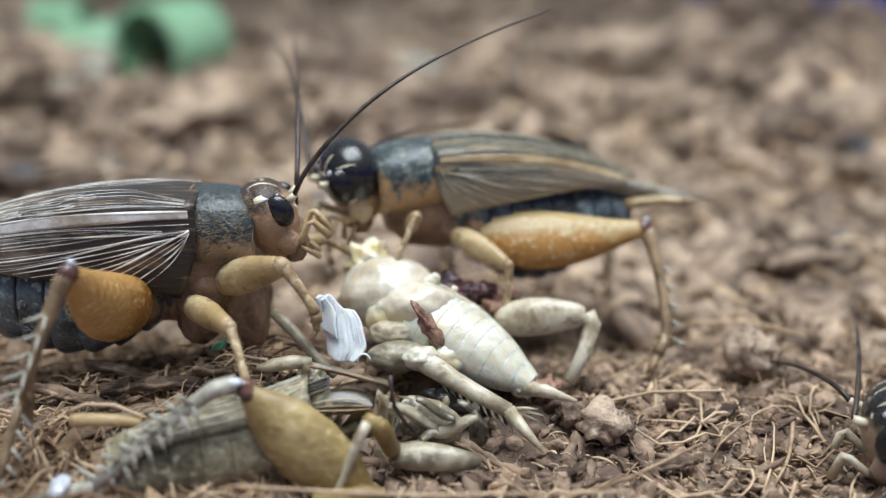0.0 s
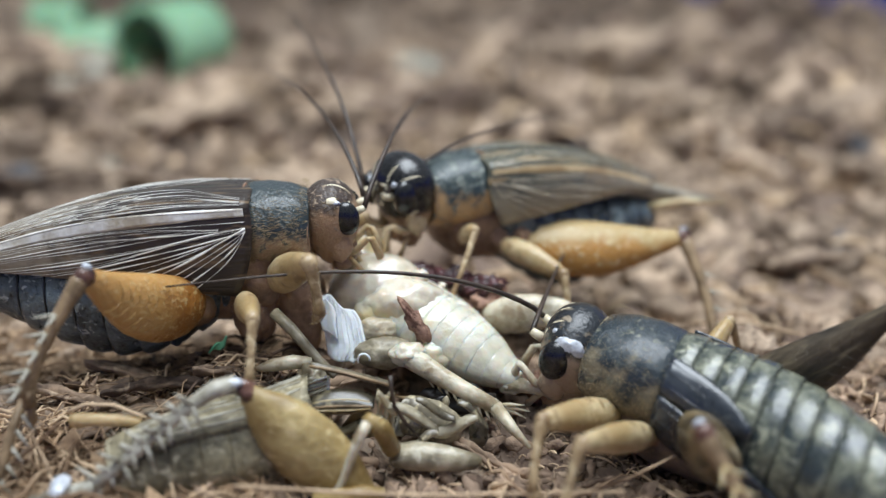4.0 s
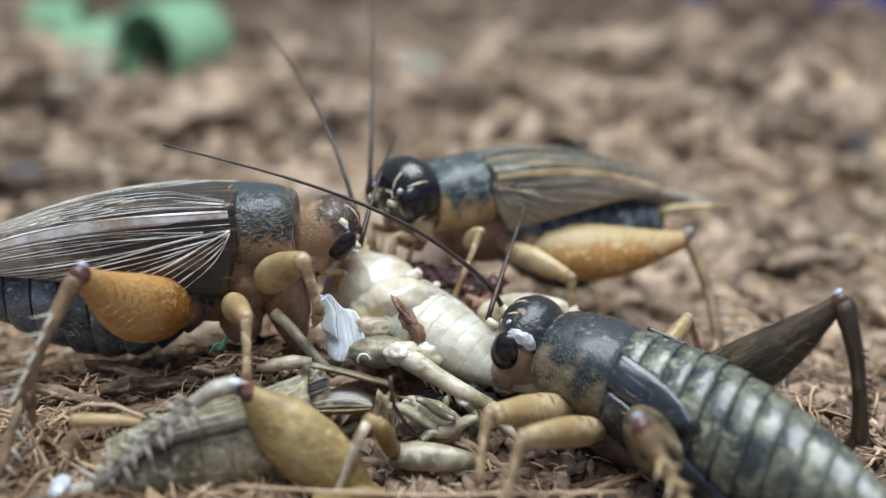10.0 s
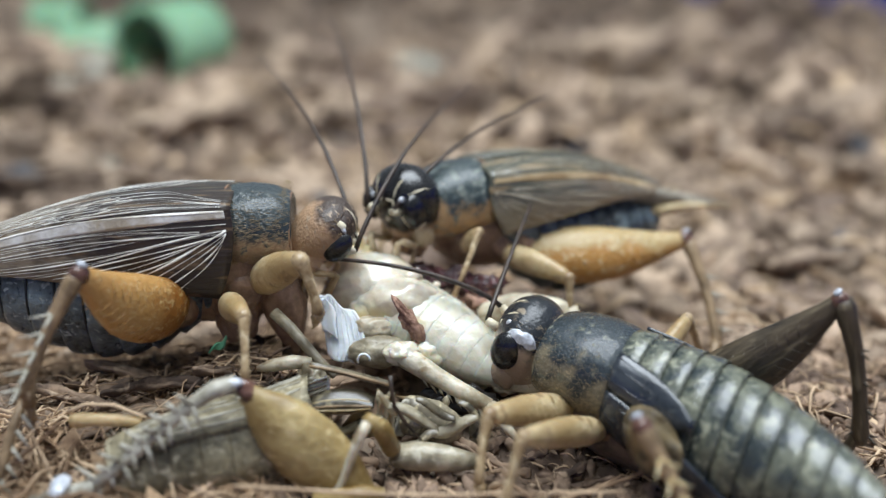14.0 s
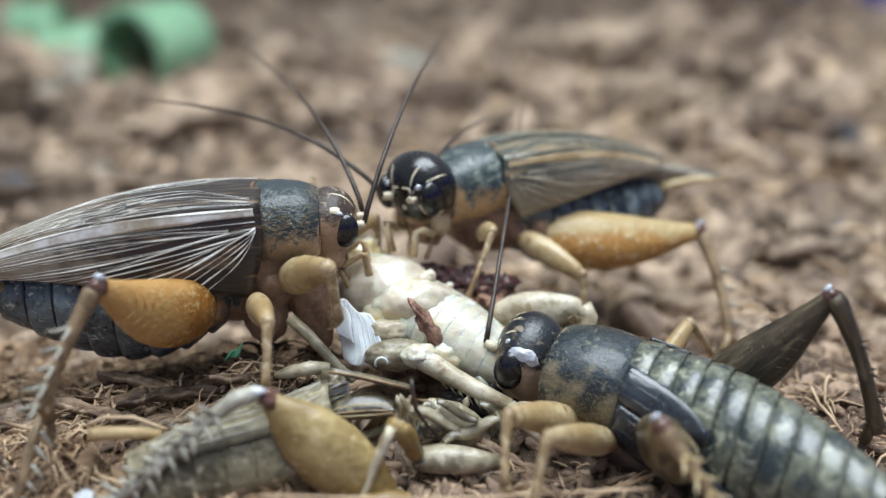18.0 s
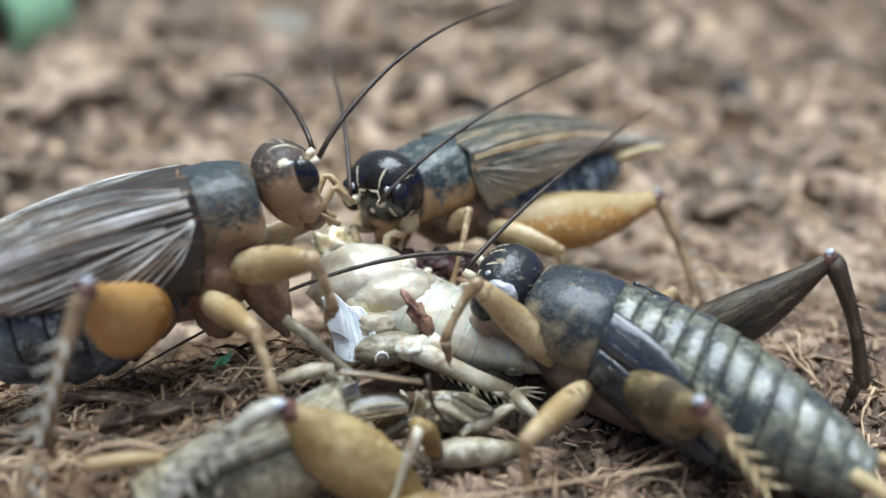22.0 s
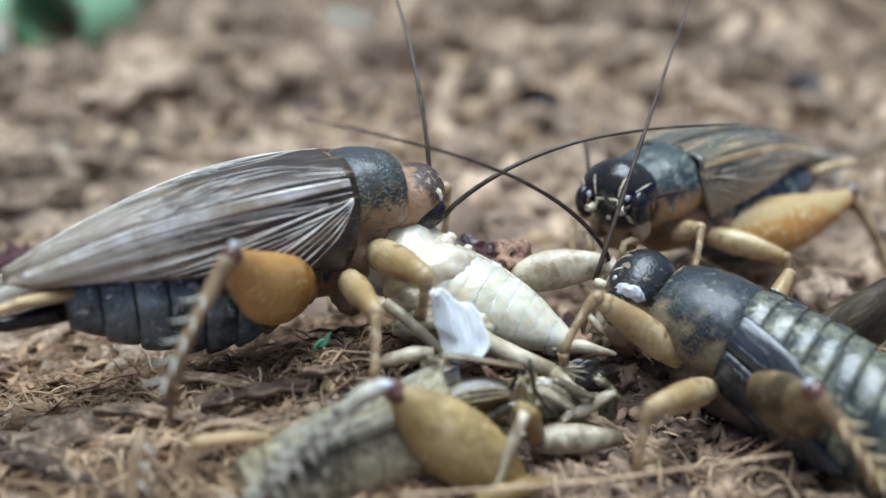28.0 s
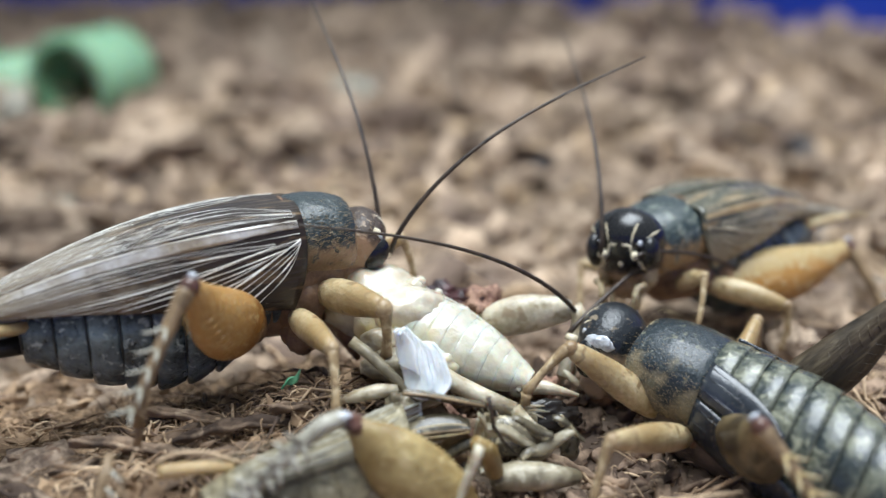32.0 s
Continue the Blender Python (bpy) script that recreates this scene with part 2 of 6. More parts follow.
FEMUR_C = material("femur_dark", (0.016, 0.012, 0.008), (0.085, 0.062, 0.036), 900, 0.42, 0.6, flecks=(0.16, 0.125, 0.075), fleck_scale=1700, fleck_at=0.6, squash=(0.2, 1, 1))
FEMUR_N = material("femur_olive", (0.075, 0.055, 0.026), (0.27, 0.20, 0.10), 600, 0.36, 0.6, coat=0.1, stain=(0.07, 0.05, 0.026), stain_scale=420, flecks=(0.34, 0.26, 0.14), fleck_scale=1700, fleck_at=0.6)
THORAX_C = material("thorax_grey", (0.07, 0.055, 0.042), (0.24, 0.18, 0.135), 500, 0.4, 0.6)
LEG = material("leg_tan", (0.38, 0.27, 0.125), (0.68, 0.55, 0.33), 600, 0.34, 0.5, sub=0.2, coat=0.15, stain=(0.40, 0.28, 0.13), stain_scale=300, flecks=(0.28, 0.19, 0.095), fleck_scale=1300, fleck_at=0.6)
LEG_D = material("leg_brown", (0.13, 0.085, 0.045), (0.36, 0.25, 0.14), 700, 0.4, 0.3)
LEG_T = material("leg_shin", (0.25, 0.165, 0.08), (0.54, 0.40, 0.225), 600, 0.38, 0.7, coat=0.1, stain=(0.24, 0.155, 0.075), stain_scale=420, flecks=(0.62, 0.50, 0.31), fleck_scale=1500, fleck_at=0.62)
JOINT = material("leg_joint", (0.24, 0.15, 0.07), (0.56, 0.42, 0.24), 900, 0.34, 0.5, coat=0.15)
LEG_E = material("leg_grey", (0.24, 0.22, 0.165), (0.60, 0.57, 0.48), 700, 0.4, 0.4)
KNEE = material("knee_dark", (0.045, 0.02, 0.015), (0.17, 0.08, 0.055), 900, 0.28, 0.3, coat=0.4)
ANTENNA = material("antenna", (0.018, 0.012, 0.009), (0.075, 0.05, 0.034), 900, 0.4, 0.2)
HUSK = material("husk", (0.20, 0.165, 0.10), (0.54, 0.48, 0.345), 500, 0.38, 0.6, sub=0.1, coat=0.15, stain=(0.15, 0.125, 0.078), stain_scale=300, flecks=(0.60, 0.55, 0.43), fleck_scale=1000, fleck_at=0.62)
HUSK_D = material("husk_dark", (0.018, 0.017, 0.014), (0.15, 0.125, 0.075), 420, 0.28, 0.4, coat=0.35, flecks=(0.28, 0.24, 0.15), fleck_scale=900, fleck_at=0.62)
SPECKLED = material("speckled_shell", (0.13, 0.11, 0.075), (0.40, 0.345, 0.24), 300, 0.32, 0.25, coat=0.25, flecks=(0.50, 0.43, 0.27), fleck_scale=3600, fleck_at=0.56)
# ovipositor black; also paints the shade inside the husk
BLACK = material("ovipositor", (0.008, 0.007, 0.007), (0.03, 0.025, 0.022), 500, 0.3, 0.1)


# ---- shapes, in millimetres ----
def V(*a):
    return Vector(a)


def loft(rings, cap=True):
    n = len(rings[0])
    verts = [tuple(p) for r in rings for p in r]
    faces = []
    for i in range(len(rings) - 1):
        for j in range(n):
            k = (j + 1) % n
            faces.append((i * n + j, i * n + k, (i + 1) * n + k, (i + 1) * n + j))
    if cap:
        for i, flip in ((0, True), (len(rings) - 1, False)):
            c = sum((Vector(p) for p in rings[i]), Vector()) / n
            verts.append(tuple(c))
            m = len(verts) - 1
            for j in range(n):
                k = (j + 1) % n
                faces.append((i * n + k, i * n + j, m) if flip else (i * n + j, i * n + k, m))
    return verts, faces


def ring(x, zc, ry, top, low, n=22, p=1.0, yc=0.0):
    out = []
    for j in range(n):
        a = 2 * math.pi * j / n
        c, s = math.cos(a), math.sin(a)
        c = math.copysign(abs(c) ** p, c)
        s = math.copysign(abs(s) ** p, s)
        out.append((x, yc + ry * c, zc + (top if s > 0 else low) * s))
    return out


def tube(points, radii, n=8, flat=1.0):
    pts = [Vector(p) for p in points]
    if not hasattr(radii, "__len__"):
        radii = [radii] * len(pts)
    side = None
    rings = []
    for i, p in enumerate(pts):
        d = (pts[min(i + 1, len(pts) - 1)] - pts[max(i - 1, 0)]).normalized()
        if side is None:
            side = d.cross(Vector((0.12, 0.31, 1))).normalized()
        side = (side - d * side.dot(d)).normalized()
        up = d.cross(side)
        rings.append([p + radii[i] * (side * math.cos(2 * math.pi * j / n) * flat + up * math.sin(2 * math.pi * j / n)) for j in range(n)])
    return loft(rings)


def merge(*geos):
    verts, faces = [], []
    for v, f in geos:
        k = len(verts)
        verts += list(v)
        faces += [tuple(i + k for i in q) for q in f]
    return verts, faces


ICO = {}
for level in (1, 2, 3, 4):
    bm = bmesh.new()
    bmesh.ops.create_icosphere(bm, subdivisions=level, radius=1)
    ICO[level] = (np.array([v.co[:] for v in bm.verts]), [tuple(v.index for v in f.verts) for f in bm.faces])
    bm.free()


def blob(c, r, level=3, rough=0.0, freq=0.6, seed=0, shape=None):
    vs, fs = ICO[level]
    out = []
    for v in vs:
        u = Vector(v)
        k = 1 + rough * noise.fractal(u * freq * 2 + Vector((seed * 3.1, seed * 1.7, 0)), 0.8, 2.2, 4) if rough else 1
        q = Vector((u.x * r[0], u.y * r[1], u.z * r[2])) * k
        if shape:
            q = shape(q)
        out.append(tuple(q + Vector(c)))
    return out, fs


def flat_sheet(f, nu, nv, thick):
    """A curved sheet of a given thickness from f(u, v)."""
    P = [[Vector(f(i / nu, j / nv)) for j in range(nv + 1)] for i in range(nu + 1)]
    top, low = [], []
    for i in range(nu + 1):
        for j in range(nv + 1):
            du = P[min(i + 1, nu)][j] - P[max(i - 1, 0)][j]
            dv = P[i][min(j + 1, nv)] - P[i][max(j - 1, 0)]
            n = du.cross(dv)
            n = n.normalized() if n.length > 1e-9 else Vector((0, 0, 1))
            top.append(tuple(P[i][j] + n * thick / 2))
            low.append(tuple(P[i][j] - n * thick / 2))
    w = nv + 1
    m = len(top)
    faces = []
    for i in range(nu):
        for j in range(nv):
            a, b, c, d = i * w + j, (i + 1) * w + j, (i + 1) * w + j + 1, i * w + j + 1
            faces += [(a, b, c, d), (m + d, m + c, m + b, m + a)]
    edge = [i * w for i in range(nu + 1)] + [nu * w + j for j in range(1, nv + 1)] + [i * w + nv for i in range(nu - 1, -1, -1)] + [j for j in range(nv - 1, 0, -1)]
    for a, b in zip(edge, edge[1:] + edge[:1]):
        faces.append((b, a, m + a, m + b))
    return top + low, faces


def data_of(name, geo, mat, smooth=True):
    me = bpy.data.meshes.new(name)
    me.from_pydata((np.array([tuple(v) for v in geo[0]], float) * MM).tolist(), [], geo[1])
    me.materials.append(mat)
    if smooth:
        me.polygons.foreach_set("use_smooth", [True] * len(me.polygons))
    me.update()
    return me


def part(name, geo, mat, parent=None, label="", smooth=True):
    ob = new(name, data_of(name, geo, mat, smooth))
    if parent is not None:
        ob.parent = parent
    if label:
        ob["label"] = label
    return ob


def empty(name, m=None):
    ob = new(name)
    ob.empty_display_size = 0.002
    if m is not None:
        ob.matrix_basis = m
    return ob


def aim(origin, target, up):
    """A pose in millimetres at origin whose x axis points at target."""
    x = (Vector(target) - Vector(origin)).normalized()
    y = Vector(up).cross(x)
    if y.length < 1e-6:
        y = Vector((0, 1, 0)).cross(x)
    y.normalize()
    z = x.cross(y)
    m = Matrix((x, y, z)).transposed().to_4x4()
    m.translation = Vector(origin)
    return m


def metres(m):
    m = m.copy()
    m.translation = m.translation * MM
    return m


def body_pose(x, y, z, yaw, pitch, roll):
    m = pose(0, 0, 0, roll, -pitch, yaw)
    m.translation = Vector((x, y, z))
    return m


def between(rows, t):
    """Row values at a time, straight between rows."""
    if t <= rows[0][0]:
        return list(rows[0][1:])
    for a, b in zip(rows, rows[1:]):
        if t <= b[0]:
            k = (t - a[0]) / (b[0] - a[0])
            return [p + (q - p) * k for p, q in zip(a[1:], b[1:])]
    return list(rows[-1][1:])


# ---- crickets ----
HIND = [(0, 0.34), (0.03, 0.56), (0.09, 0.79), (0.17, 0.93), (0.27, 1.0), (0.39, 0.985), (0.52, 0.90), (0.66, 0.73), (0.79, 0.53), (0.90, 0.37), (0.97, 0.29), (1.0, 0.22)]


def femur_geo(length, thick, hind):
    if hind:
        prof = HIND
    else:
        prof = [(0, 0.45), (0.08, 0.70), (0.22, 0.93), (0.4, 1.0), (0.6, 0.94), (0.8, 0.74), (0.92, 0.62), (1.0, 0.42)]
    rings = []
    for u, r in prof:
        rr = r * thick / 2
        rings.append(ring(u * length, (-0.15 * thick * math.sin(math.pi * u)) if hind else 0.06 * thick * math.sin(math.pi * u), rr * (0.62 if hind else 0.8), rr, rr * (0.9 if hind else 1), 20))
    return loft(rings)


def tibia_geo(length, thick, bow=0.04):
    pts = [(u * length, 0, bow * length * math.sin(math.pi * u)) for u in (0, 0.06, 0.2, 0.4, 0.6, 0.8, 0.94, 1.0)]
    return tube(pts, [thick * k / 2 for k in (0.9, 1.15, 0.95, 0.8, 0.75, 0.8, 0.95, 0.7)], 9)


def tarsus_geo(length, thick):
    a = tube([(0, 0, 0), (length * 0.25, 0, -0.05), (length * 0.5, 0, -0.12)], [thick * 0.5, thick * 0.42, thick * 0.48], 7)
    b = tube([(length * 0.5, 0, -0.12), (length * 0.75, 0, -0.2), (length, 0, -0.22)], [thick * 0.34, thick * 0.3, thick * 0.28], 6)
    c = [tube([(length, 0, -0.22), (length + 0.25, s * 0.15, -0.25), (length + 0.4, s * 0.22, -0.42)], [thick * 0.14, thick * 0.1, 0.01], 4) for s in (-1, 1)]
    return merge(a, b, *c)


def spine_geo(length, r):
    return tube([(0, 0, 0), (0.3 * length, 0, 0.5 * length), (0.45 * length, 0, length)], [r, r * 0.7, 0.01], 5)


def build_leg(root, ref, name, hip, knee, foot, hind, thick, mats, spines=0, steps=(), knees=()):
    """A leg under root; knee and foot are given in the world at the reference pose."""
    inv = ref.inverted()
    k, f = inv @ Vector(knee), inv @ Vector(foot)
    hip = Vector(hip)
    l1, l2 = (k - hip).length, (f - k).length
    fem = part(name + "_femur", femur_geo(l1, thick, hind), mats[0], root)
    part(name + "_coxa", blob(hip + Vector((0, -0.25 * math.copysign(1, hip.y), 0.35)), (0.95, 0.85, 1.25) if hind else (0.85, 0.8, 1.2), 3, 0.2, 1, spines + len(name)), THORAX, root)
    if hind:
        for sd in (-1, 1):
            for i in range(11):
                u = 0.10 + 0.062 * i
                r = thick * 0.5 * between(HIND, u)[0] * 0.985
                y = sd * r * 0.60
                for up in (1, -1):
                    z0 = -0.15 * thick * math.sin(math.pi * u)
                    part("ridge", tube([(u * l1, y * 1.0, z0), (u * l1 + 0.25, y * 0.93, z0 + up * r * 0.4), (u * l1 + 0.6, y * 0.66, z0 + up * r * 0.74)], [0.035, 0.05, 0.015], 4), mats[0], fem)
    shin = part(name + "_tibia", tibia_geo(l2 * (0.86 if not hind else 0.92), thick * ((0.29 if mats[1] is FEMUR_C else 0.21) if hind else 0.34)), mats[1], root)
    tar = part("tarsus", tarsus_geo(l2 * 0.3, thick * (0.2 if hind else 0.36)), mats[1], shin)
    tar.matrix_basis = pose(l2 * 0.84 * MM, 0, 0, 0, 28, 0)
    spur = data_of("spur", spine_geo(thick * 0.22, thick * 0.03), mats[1])
    for a in (60, 140, 220, 300):
        sp = new("spur", spur)
        sp.parent = shin
        sp.matrix_basis = pose(l2 * 0.82 * MM, 0, 0, a, 20, 0)
    knob = part("knee", blob((l1 * 0.985, 0, 0), (thick * 0.145, thick * 0.125, thick * 0.145) if hind else (thick * 0.25, thick * 0.24, thick * 0.27), 2), mats[2], fem)
    if hind:
        # pale blob paints the glint on the dark knee
        part("knee_cap_glint", blob((l1 * 1.005, 0, thick * 0.13), (thick * 0.075, thick * 0.08, thick * 0.045), 2, 0.15, 1, 2), BLUISH_WHITE, fem, "bluish white glint painted on the knee cap")
        me = data_of("spine", spine_geo(thick * 0.27, thick * 0.032), mats[3] if len(mats) > 3 else mats[1])
        for i in range(spines):
            for s in (-1, 1):
                sp = new("spine", me)
                sp.parent = shin
                sp.matrix_basis = pose(l2 * (0.30 + 0.56 * i / max(1, spines - 1)) * MM, 0, thick * 0.1 * MM, s * -38, 10, 0)
    def skin(length, radius):
        def on(a, b):
            t = 6.283 * b
            n = Vector((0, math.cos(t), math.sin(t)))
            r = radius * (between(HIND, a)[0] if hind and radius > 0.8 else 0.9)
            return Vector((a * length, n.y * r * (0.62 if hind and radius > 0.8 else 0.85), n.z * r)), n
        return on
    tagged(part("bristles", hairs(skin(l1, thick * 0.5), 150 if hind else 80, 0.26, len(name) + spines), mats[1], fem), "short pale bristles", kind="stuff")
    tagged(part("bristles", hairs(skin(l2 * 0.85, thick * (0.09 if hind else 0.19)), 90, 0.3, len(name) + 7), mats[1], shin), "short pale bristles", kind="stuff")
    pole = (k - hip) - (f - hip) * ((k - hip).dot(f - hip) / max(1e-6, (f - hip).length_squared))
    if pole.length < 0.2:
        pole = Vector((0, 0, 1))
    return dict(femur=fem, shin=shin, hip=hip, l1=l1, l2=l2, pole=pole.normalized(), steps=steps, knees=knees)


def leg_pose(leg, foot, toward=None):
    hip, l1, l2 = leg["hip"], leg["l1"], leg["l2"]
    d = Vector(foot) - hip
    dist = min(max(d.length, abs(l1 - l2) * 1.02 + 0.05), (l1 + l2) * 0.998)
    d = d.normalized()
    a = (l1 * l1 - l2 * l2 + dist * dist) / (2 * dist)
    h = math.sqrt(max(0, l1 * l1 - a * a))
    pole = leg["pole"] if toward is None else toward - hip
    p = pole - d * pole.dot(d)
    p = p.normalized() if p.length > 1e-6 else Vector((0, 0, 1))
    knee = hip + d * a + p * h
    return metres(aim(hip, knee, p)), metres(aim(knee, hip + d * dist, p))


def head_shape(w, h, l):
    """The point of the head's surface in a direction."""
    def f(d, out=1.0):
        d = Vector(d).normalized() * out
        q = Vector((d.x * l, d.y * w, d.z * h))
        k = (q.z + h) / (2 * h)
        q.y *= 0.62 + 0.46 * min(1, k * 1.3)
        q.x = q.x * (0.72 + 0.35 * k) + 0.25 * (k - 0.4)
        return q + Vector((l * 0.72, 0, -0.35))
    return f


def head_line(f, dirs, r):
    pts = []
    out = 1.003 - 0.315 * r
    for a, b in zip(dirs, dirs[1:]):
        pts += [f(Vector(a).lerp(Vector(b), k / 4), out) for k in range(4)]
    pts.append(f(dirs[-1], out))
    n = len(pts)
    return tube(pts, [r * (0.35 + 0.65 * math.sin(math.pi * (0.15 + 0.8 * k / (n - 1)))) for k in range(n)], 6)


def antenna_geo(length, bulge):
    pts, radii = [], []
    for i in range(25):
        u = i / 24
        pts.append((u * length, 0, bulge * math.sin(math.pi * u ** 0.75)))
        radii.append(0.165 - 0.115 * u)
    return tube(pts, radii, 7)


def wing_point(side, length, depth, width, top):
    """A forewing folded over the back: v runs from the midline out and down the flank."""
    def f(u, v):
        x = 0.6 - u * length
        taper = (1 - u ** 2.6) ** 0.8 if u < 1 else 0.0
        taper = max(taper, 0.05)
        w = width * (0.82 + 0.3 * math.sin(math.pi * min(1, u * 1.5)) * 0.5) * (0.06 + 0.94 * taper)
        dpt = depth * (1 - 0.5 * u) * (0.05 + 0.95 * taper)
        zt = top + 0.5 * math.sin(math.pi * u) - 1.0 * u - 2.6 * u * u
        if v < 0.42:
            k = v / 0.42
            return (x, side * w * math.sin(k * math.pi / 2), zt - 0.55 * k * k)
        k = (v - 0.42) / 0.58
        slant = 0.9 * k * (1 - u) * (0.5 - k) * 2
        return (x + slant, side * (w + 0.4 * math.sin(math.pi * k * 0.8)), zt - 0.55 - dpt * k)
    return f


def lifted(f, u, v, up, side):
    p = Vector(f(u, v))
    return p + Vector((0, side * up * (0.3 if v < 0.42 else 1), up if v < 0.5 else 0))


def hairs(surface, count, length, seed):
    """Short hairs standing on a surface given as f(a, b) -> point, normal."""
    r = random.Random(seed)
    out = []
    for _ in range(count):
        p, n = surface(r.random(), r.random())
        lean = Vector((-0.8 + r.uniform(-0.3, 0.3), r.uniform(-0.4, 0.4), r.uniform(-0.4, 0.2)))
        d = (n * 0.6 + lean).normalized() * length * r.uniform(0.6, 1.3)
        s = d.cross(n).normalized() * 0.014
        q = n * 0.016
        out.append(([tuple(p + s), tuple(p - s), tuple(p + q), tuple(p + d)], [(0, 1, 3), (1, 2, 3), (2, 0, 3)]))
    return merge(*out)


def shield_surface(s, stretch):
    def f(a, b):
        # thick along the lower sides and the front margin, thin on the back
        if a < 0.88:
            b = 0.5 + math.copysign(0.5 * (2 * abs(b - 0.5)) ** 0.3, b - 0.5)
        t = math.radians(-35 + 250 * b)
        n = Vector((0, math.cos(t), math.sin(t)))
        return Vector((s * 3.8 * stretch * a, 2.9 * s * abs(n.y) ** 0.86 * (1 if n.y > 0 else -1), 2.44 * s * abs(n.z) ** 0.86 * (1 if n.z > 0 else -1))), n
    return f


def cricket(name, label, ref, legs, mats, scale=1.0, winged=True, girth=3.4, abdomen_len=13.0, drop=2.2, segs=9, tail="", bulges=(2.0, 2.0), bend=0.0, z0=-0.7, shield=1.0):
    root = tagged(empty(name), label, "cricket", "crickets round the carcass")
    s = scale
    # shield behind the head
    rings = [ring(x * s * shield, zc * s, ry * s, tp * s, lw * s, 26, 0.86) for x, zc, ry, tp, lw in
             [(-0.12, 0, 2.5, 2.05, 1.9), (0.0, 0, 2.72, 2.3, 2.15), (0.5, 0, 2.86, 2.44, 2.3), (1.5, 0, 2.92, 2.5, 2.35), (2.6, -0.04, 2.82, 2.40, 2.3), (3.4, -0.1, 2.62, 2.2, 2.15), (3.75, -0.12, 2.45, 2.02, 2.0), (3.85, -0.12, 2.25, 1.8, 1.8), (3.7, -0.12, 2.0, 1.6, 1.6)]]
    part("pronotum", loft(rings), mats["pronotum"], root)
    rim = tube([(0.02 * s, 2.8 * s * math.cos(a), 2.36 * s * math.sin(a)) for a in [math.radians(k) for k in range(-30, 211, 15)]], 0.10 * s, 6)
    part("rim", rim, mats["rim"], root)
    collar = tube([(3.72 * s * shield, 2.42 * s * math.cos(a), -0.12 * s + 1.98 * s * math.sin(a)) for a in [math.radians(k) for k in range(-30, 211, 15)]], 0.08 * s, 6)
    part("collar", collar, mats["rim"], root)
    tagged(part("fine_hairs", hairs(shield_surface(s, shield), mats["hair"], mats["hair_len"] * s, 5), mats["hair_mat"], root), "short golden hairs", kind="stuff")
    # underside of the thorax
    part("thorax", loft([ring(x * s, z * s, w * s, 1.6 * s, h * s * mats["chest"], 18) for x, z, w, h in [(-4.6, -1.9, 1.8, 2.0), (-2.5, -1.8, 2.5, 2.9), (0, -1.6, 2.6, 3.1), (2.2, -1.5, 2.2, 2.8), (3.6, -1.2, 1.6, 1.9)]]), mats["thorax"], root)
    # abdomen in overlapping rings
    for i in range(segs):
        u0, u1 = i / segs, (i + 1) / segs
        def size(u):
            return girth * s * (math.sin(math.pi * min(1, 0.30 + 0.62 * u)) ** 0.7 if u > 0.32 else 0.84 + 0.5 * u)
        def line(u):
            return (0.3 - u * (abdomen_len + 1.5)) * s, (z0 - drop * math.sin(math.pi * 0.5 * min(1, u * 1.5)) + 0.9 * u * u) * s
        rr = []
        for k, grow in ((-0.10, 0.93), (0.1, 0.985), (0.5, 1.015), (0.88, 1.03), (1.0, 1.01), (1.03, 0.93)):
            u = max(0, u0 + (u1 - u0) * k)
            x, z = line(u)
            q = size(min(u, 0.985)) * (1 + (grow - 1) * mats["lip"])
            rr.append(ring(x, z, q * 0.95, q, q * mats["belly"], 24, 1.0, bend * u * u * s))
        seg = part("abdomen_segment", loft(rr[::-1]), mats["abdomen"], root)
        if mats["edge"] and i:
            x, z = line(u1)
            q = size(min(u1, 0.985)) * (1 + 0.022 * mats["lip"])
            part("segment_edge", tube([(x, q * 0.95 * math.cos(a) + bend * u1 * u1 * s, z + q * math.sin(a)) for a in [math.radians(d) for d in range(-40, 221, 13)]], mats.get("edge_r", 0.045) * s, 5), mats["edge"], seg)
    tx, tz = -1.2 * s - abdomen_len * s, (z0 - drop + 0.9) * s
    for sd in (-1, 1):
        part("cercus", tube([(tx + 0.6, bend * s + sd * 0.8 * s, tz + 0.5), (tx - 2.2 * s, bend * s * 1.2 + sd * 1.9 * s, tz + 0.9 * s), (tx - 5.0 * s, bend * s * 1.5 + sd * 3.0 * s, tz + 0.7 * s)], [0.42 * s, 0.3 * s, 0.05], 8), mats["tibia"], root)
    if tail == "ovipositor":
        part("ovipositor", tube([(tx + 0.8, 0, tz - 0.6), (tx - 3, 0, tz - 0.9), (tx - 9, 0, tz + 0.9), (tx - 11, 0, tz + 1.6)], [0.7, 0.42, 0.34, 0.2], 8), BLACK, root, "long black pointed ovipositor")
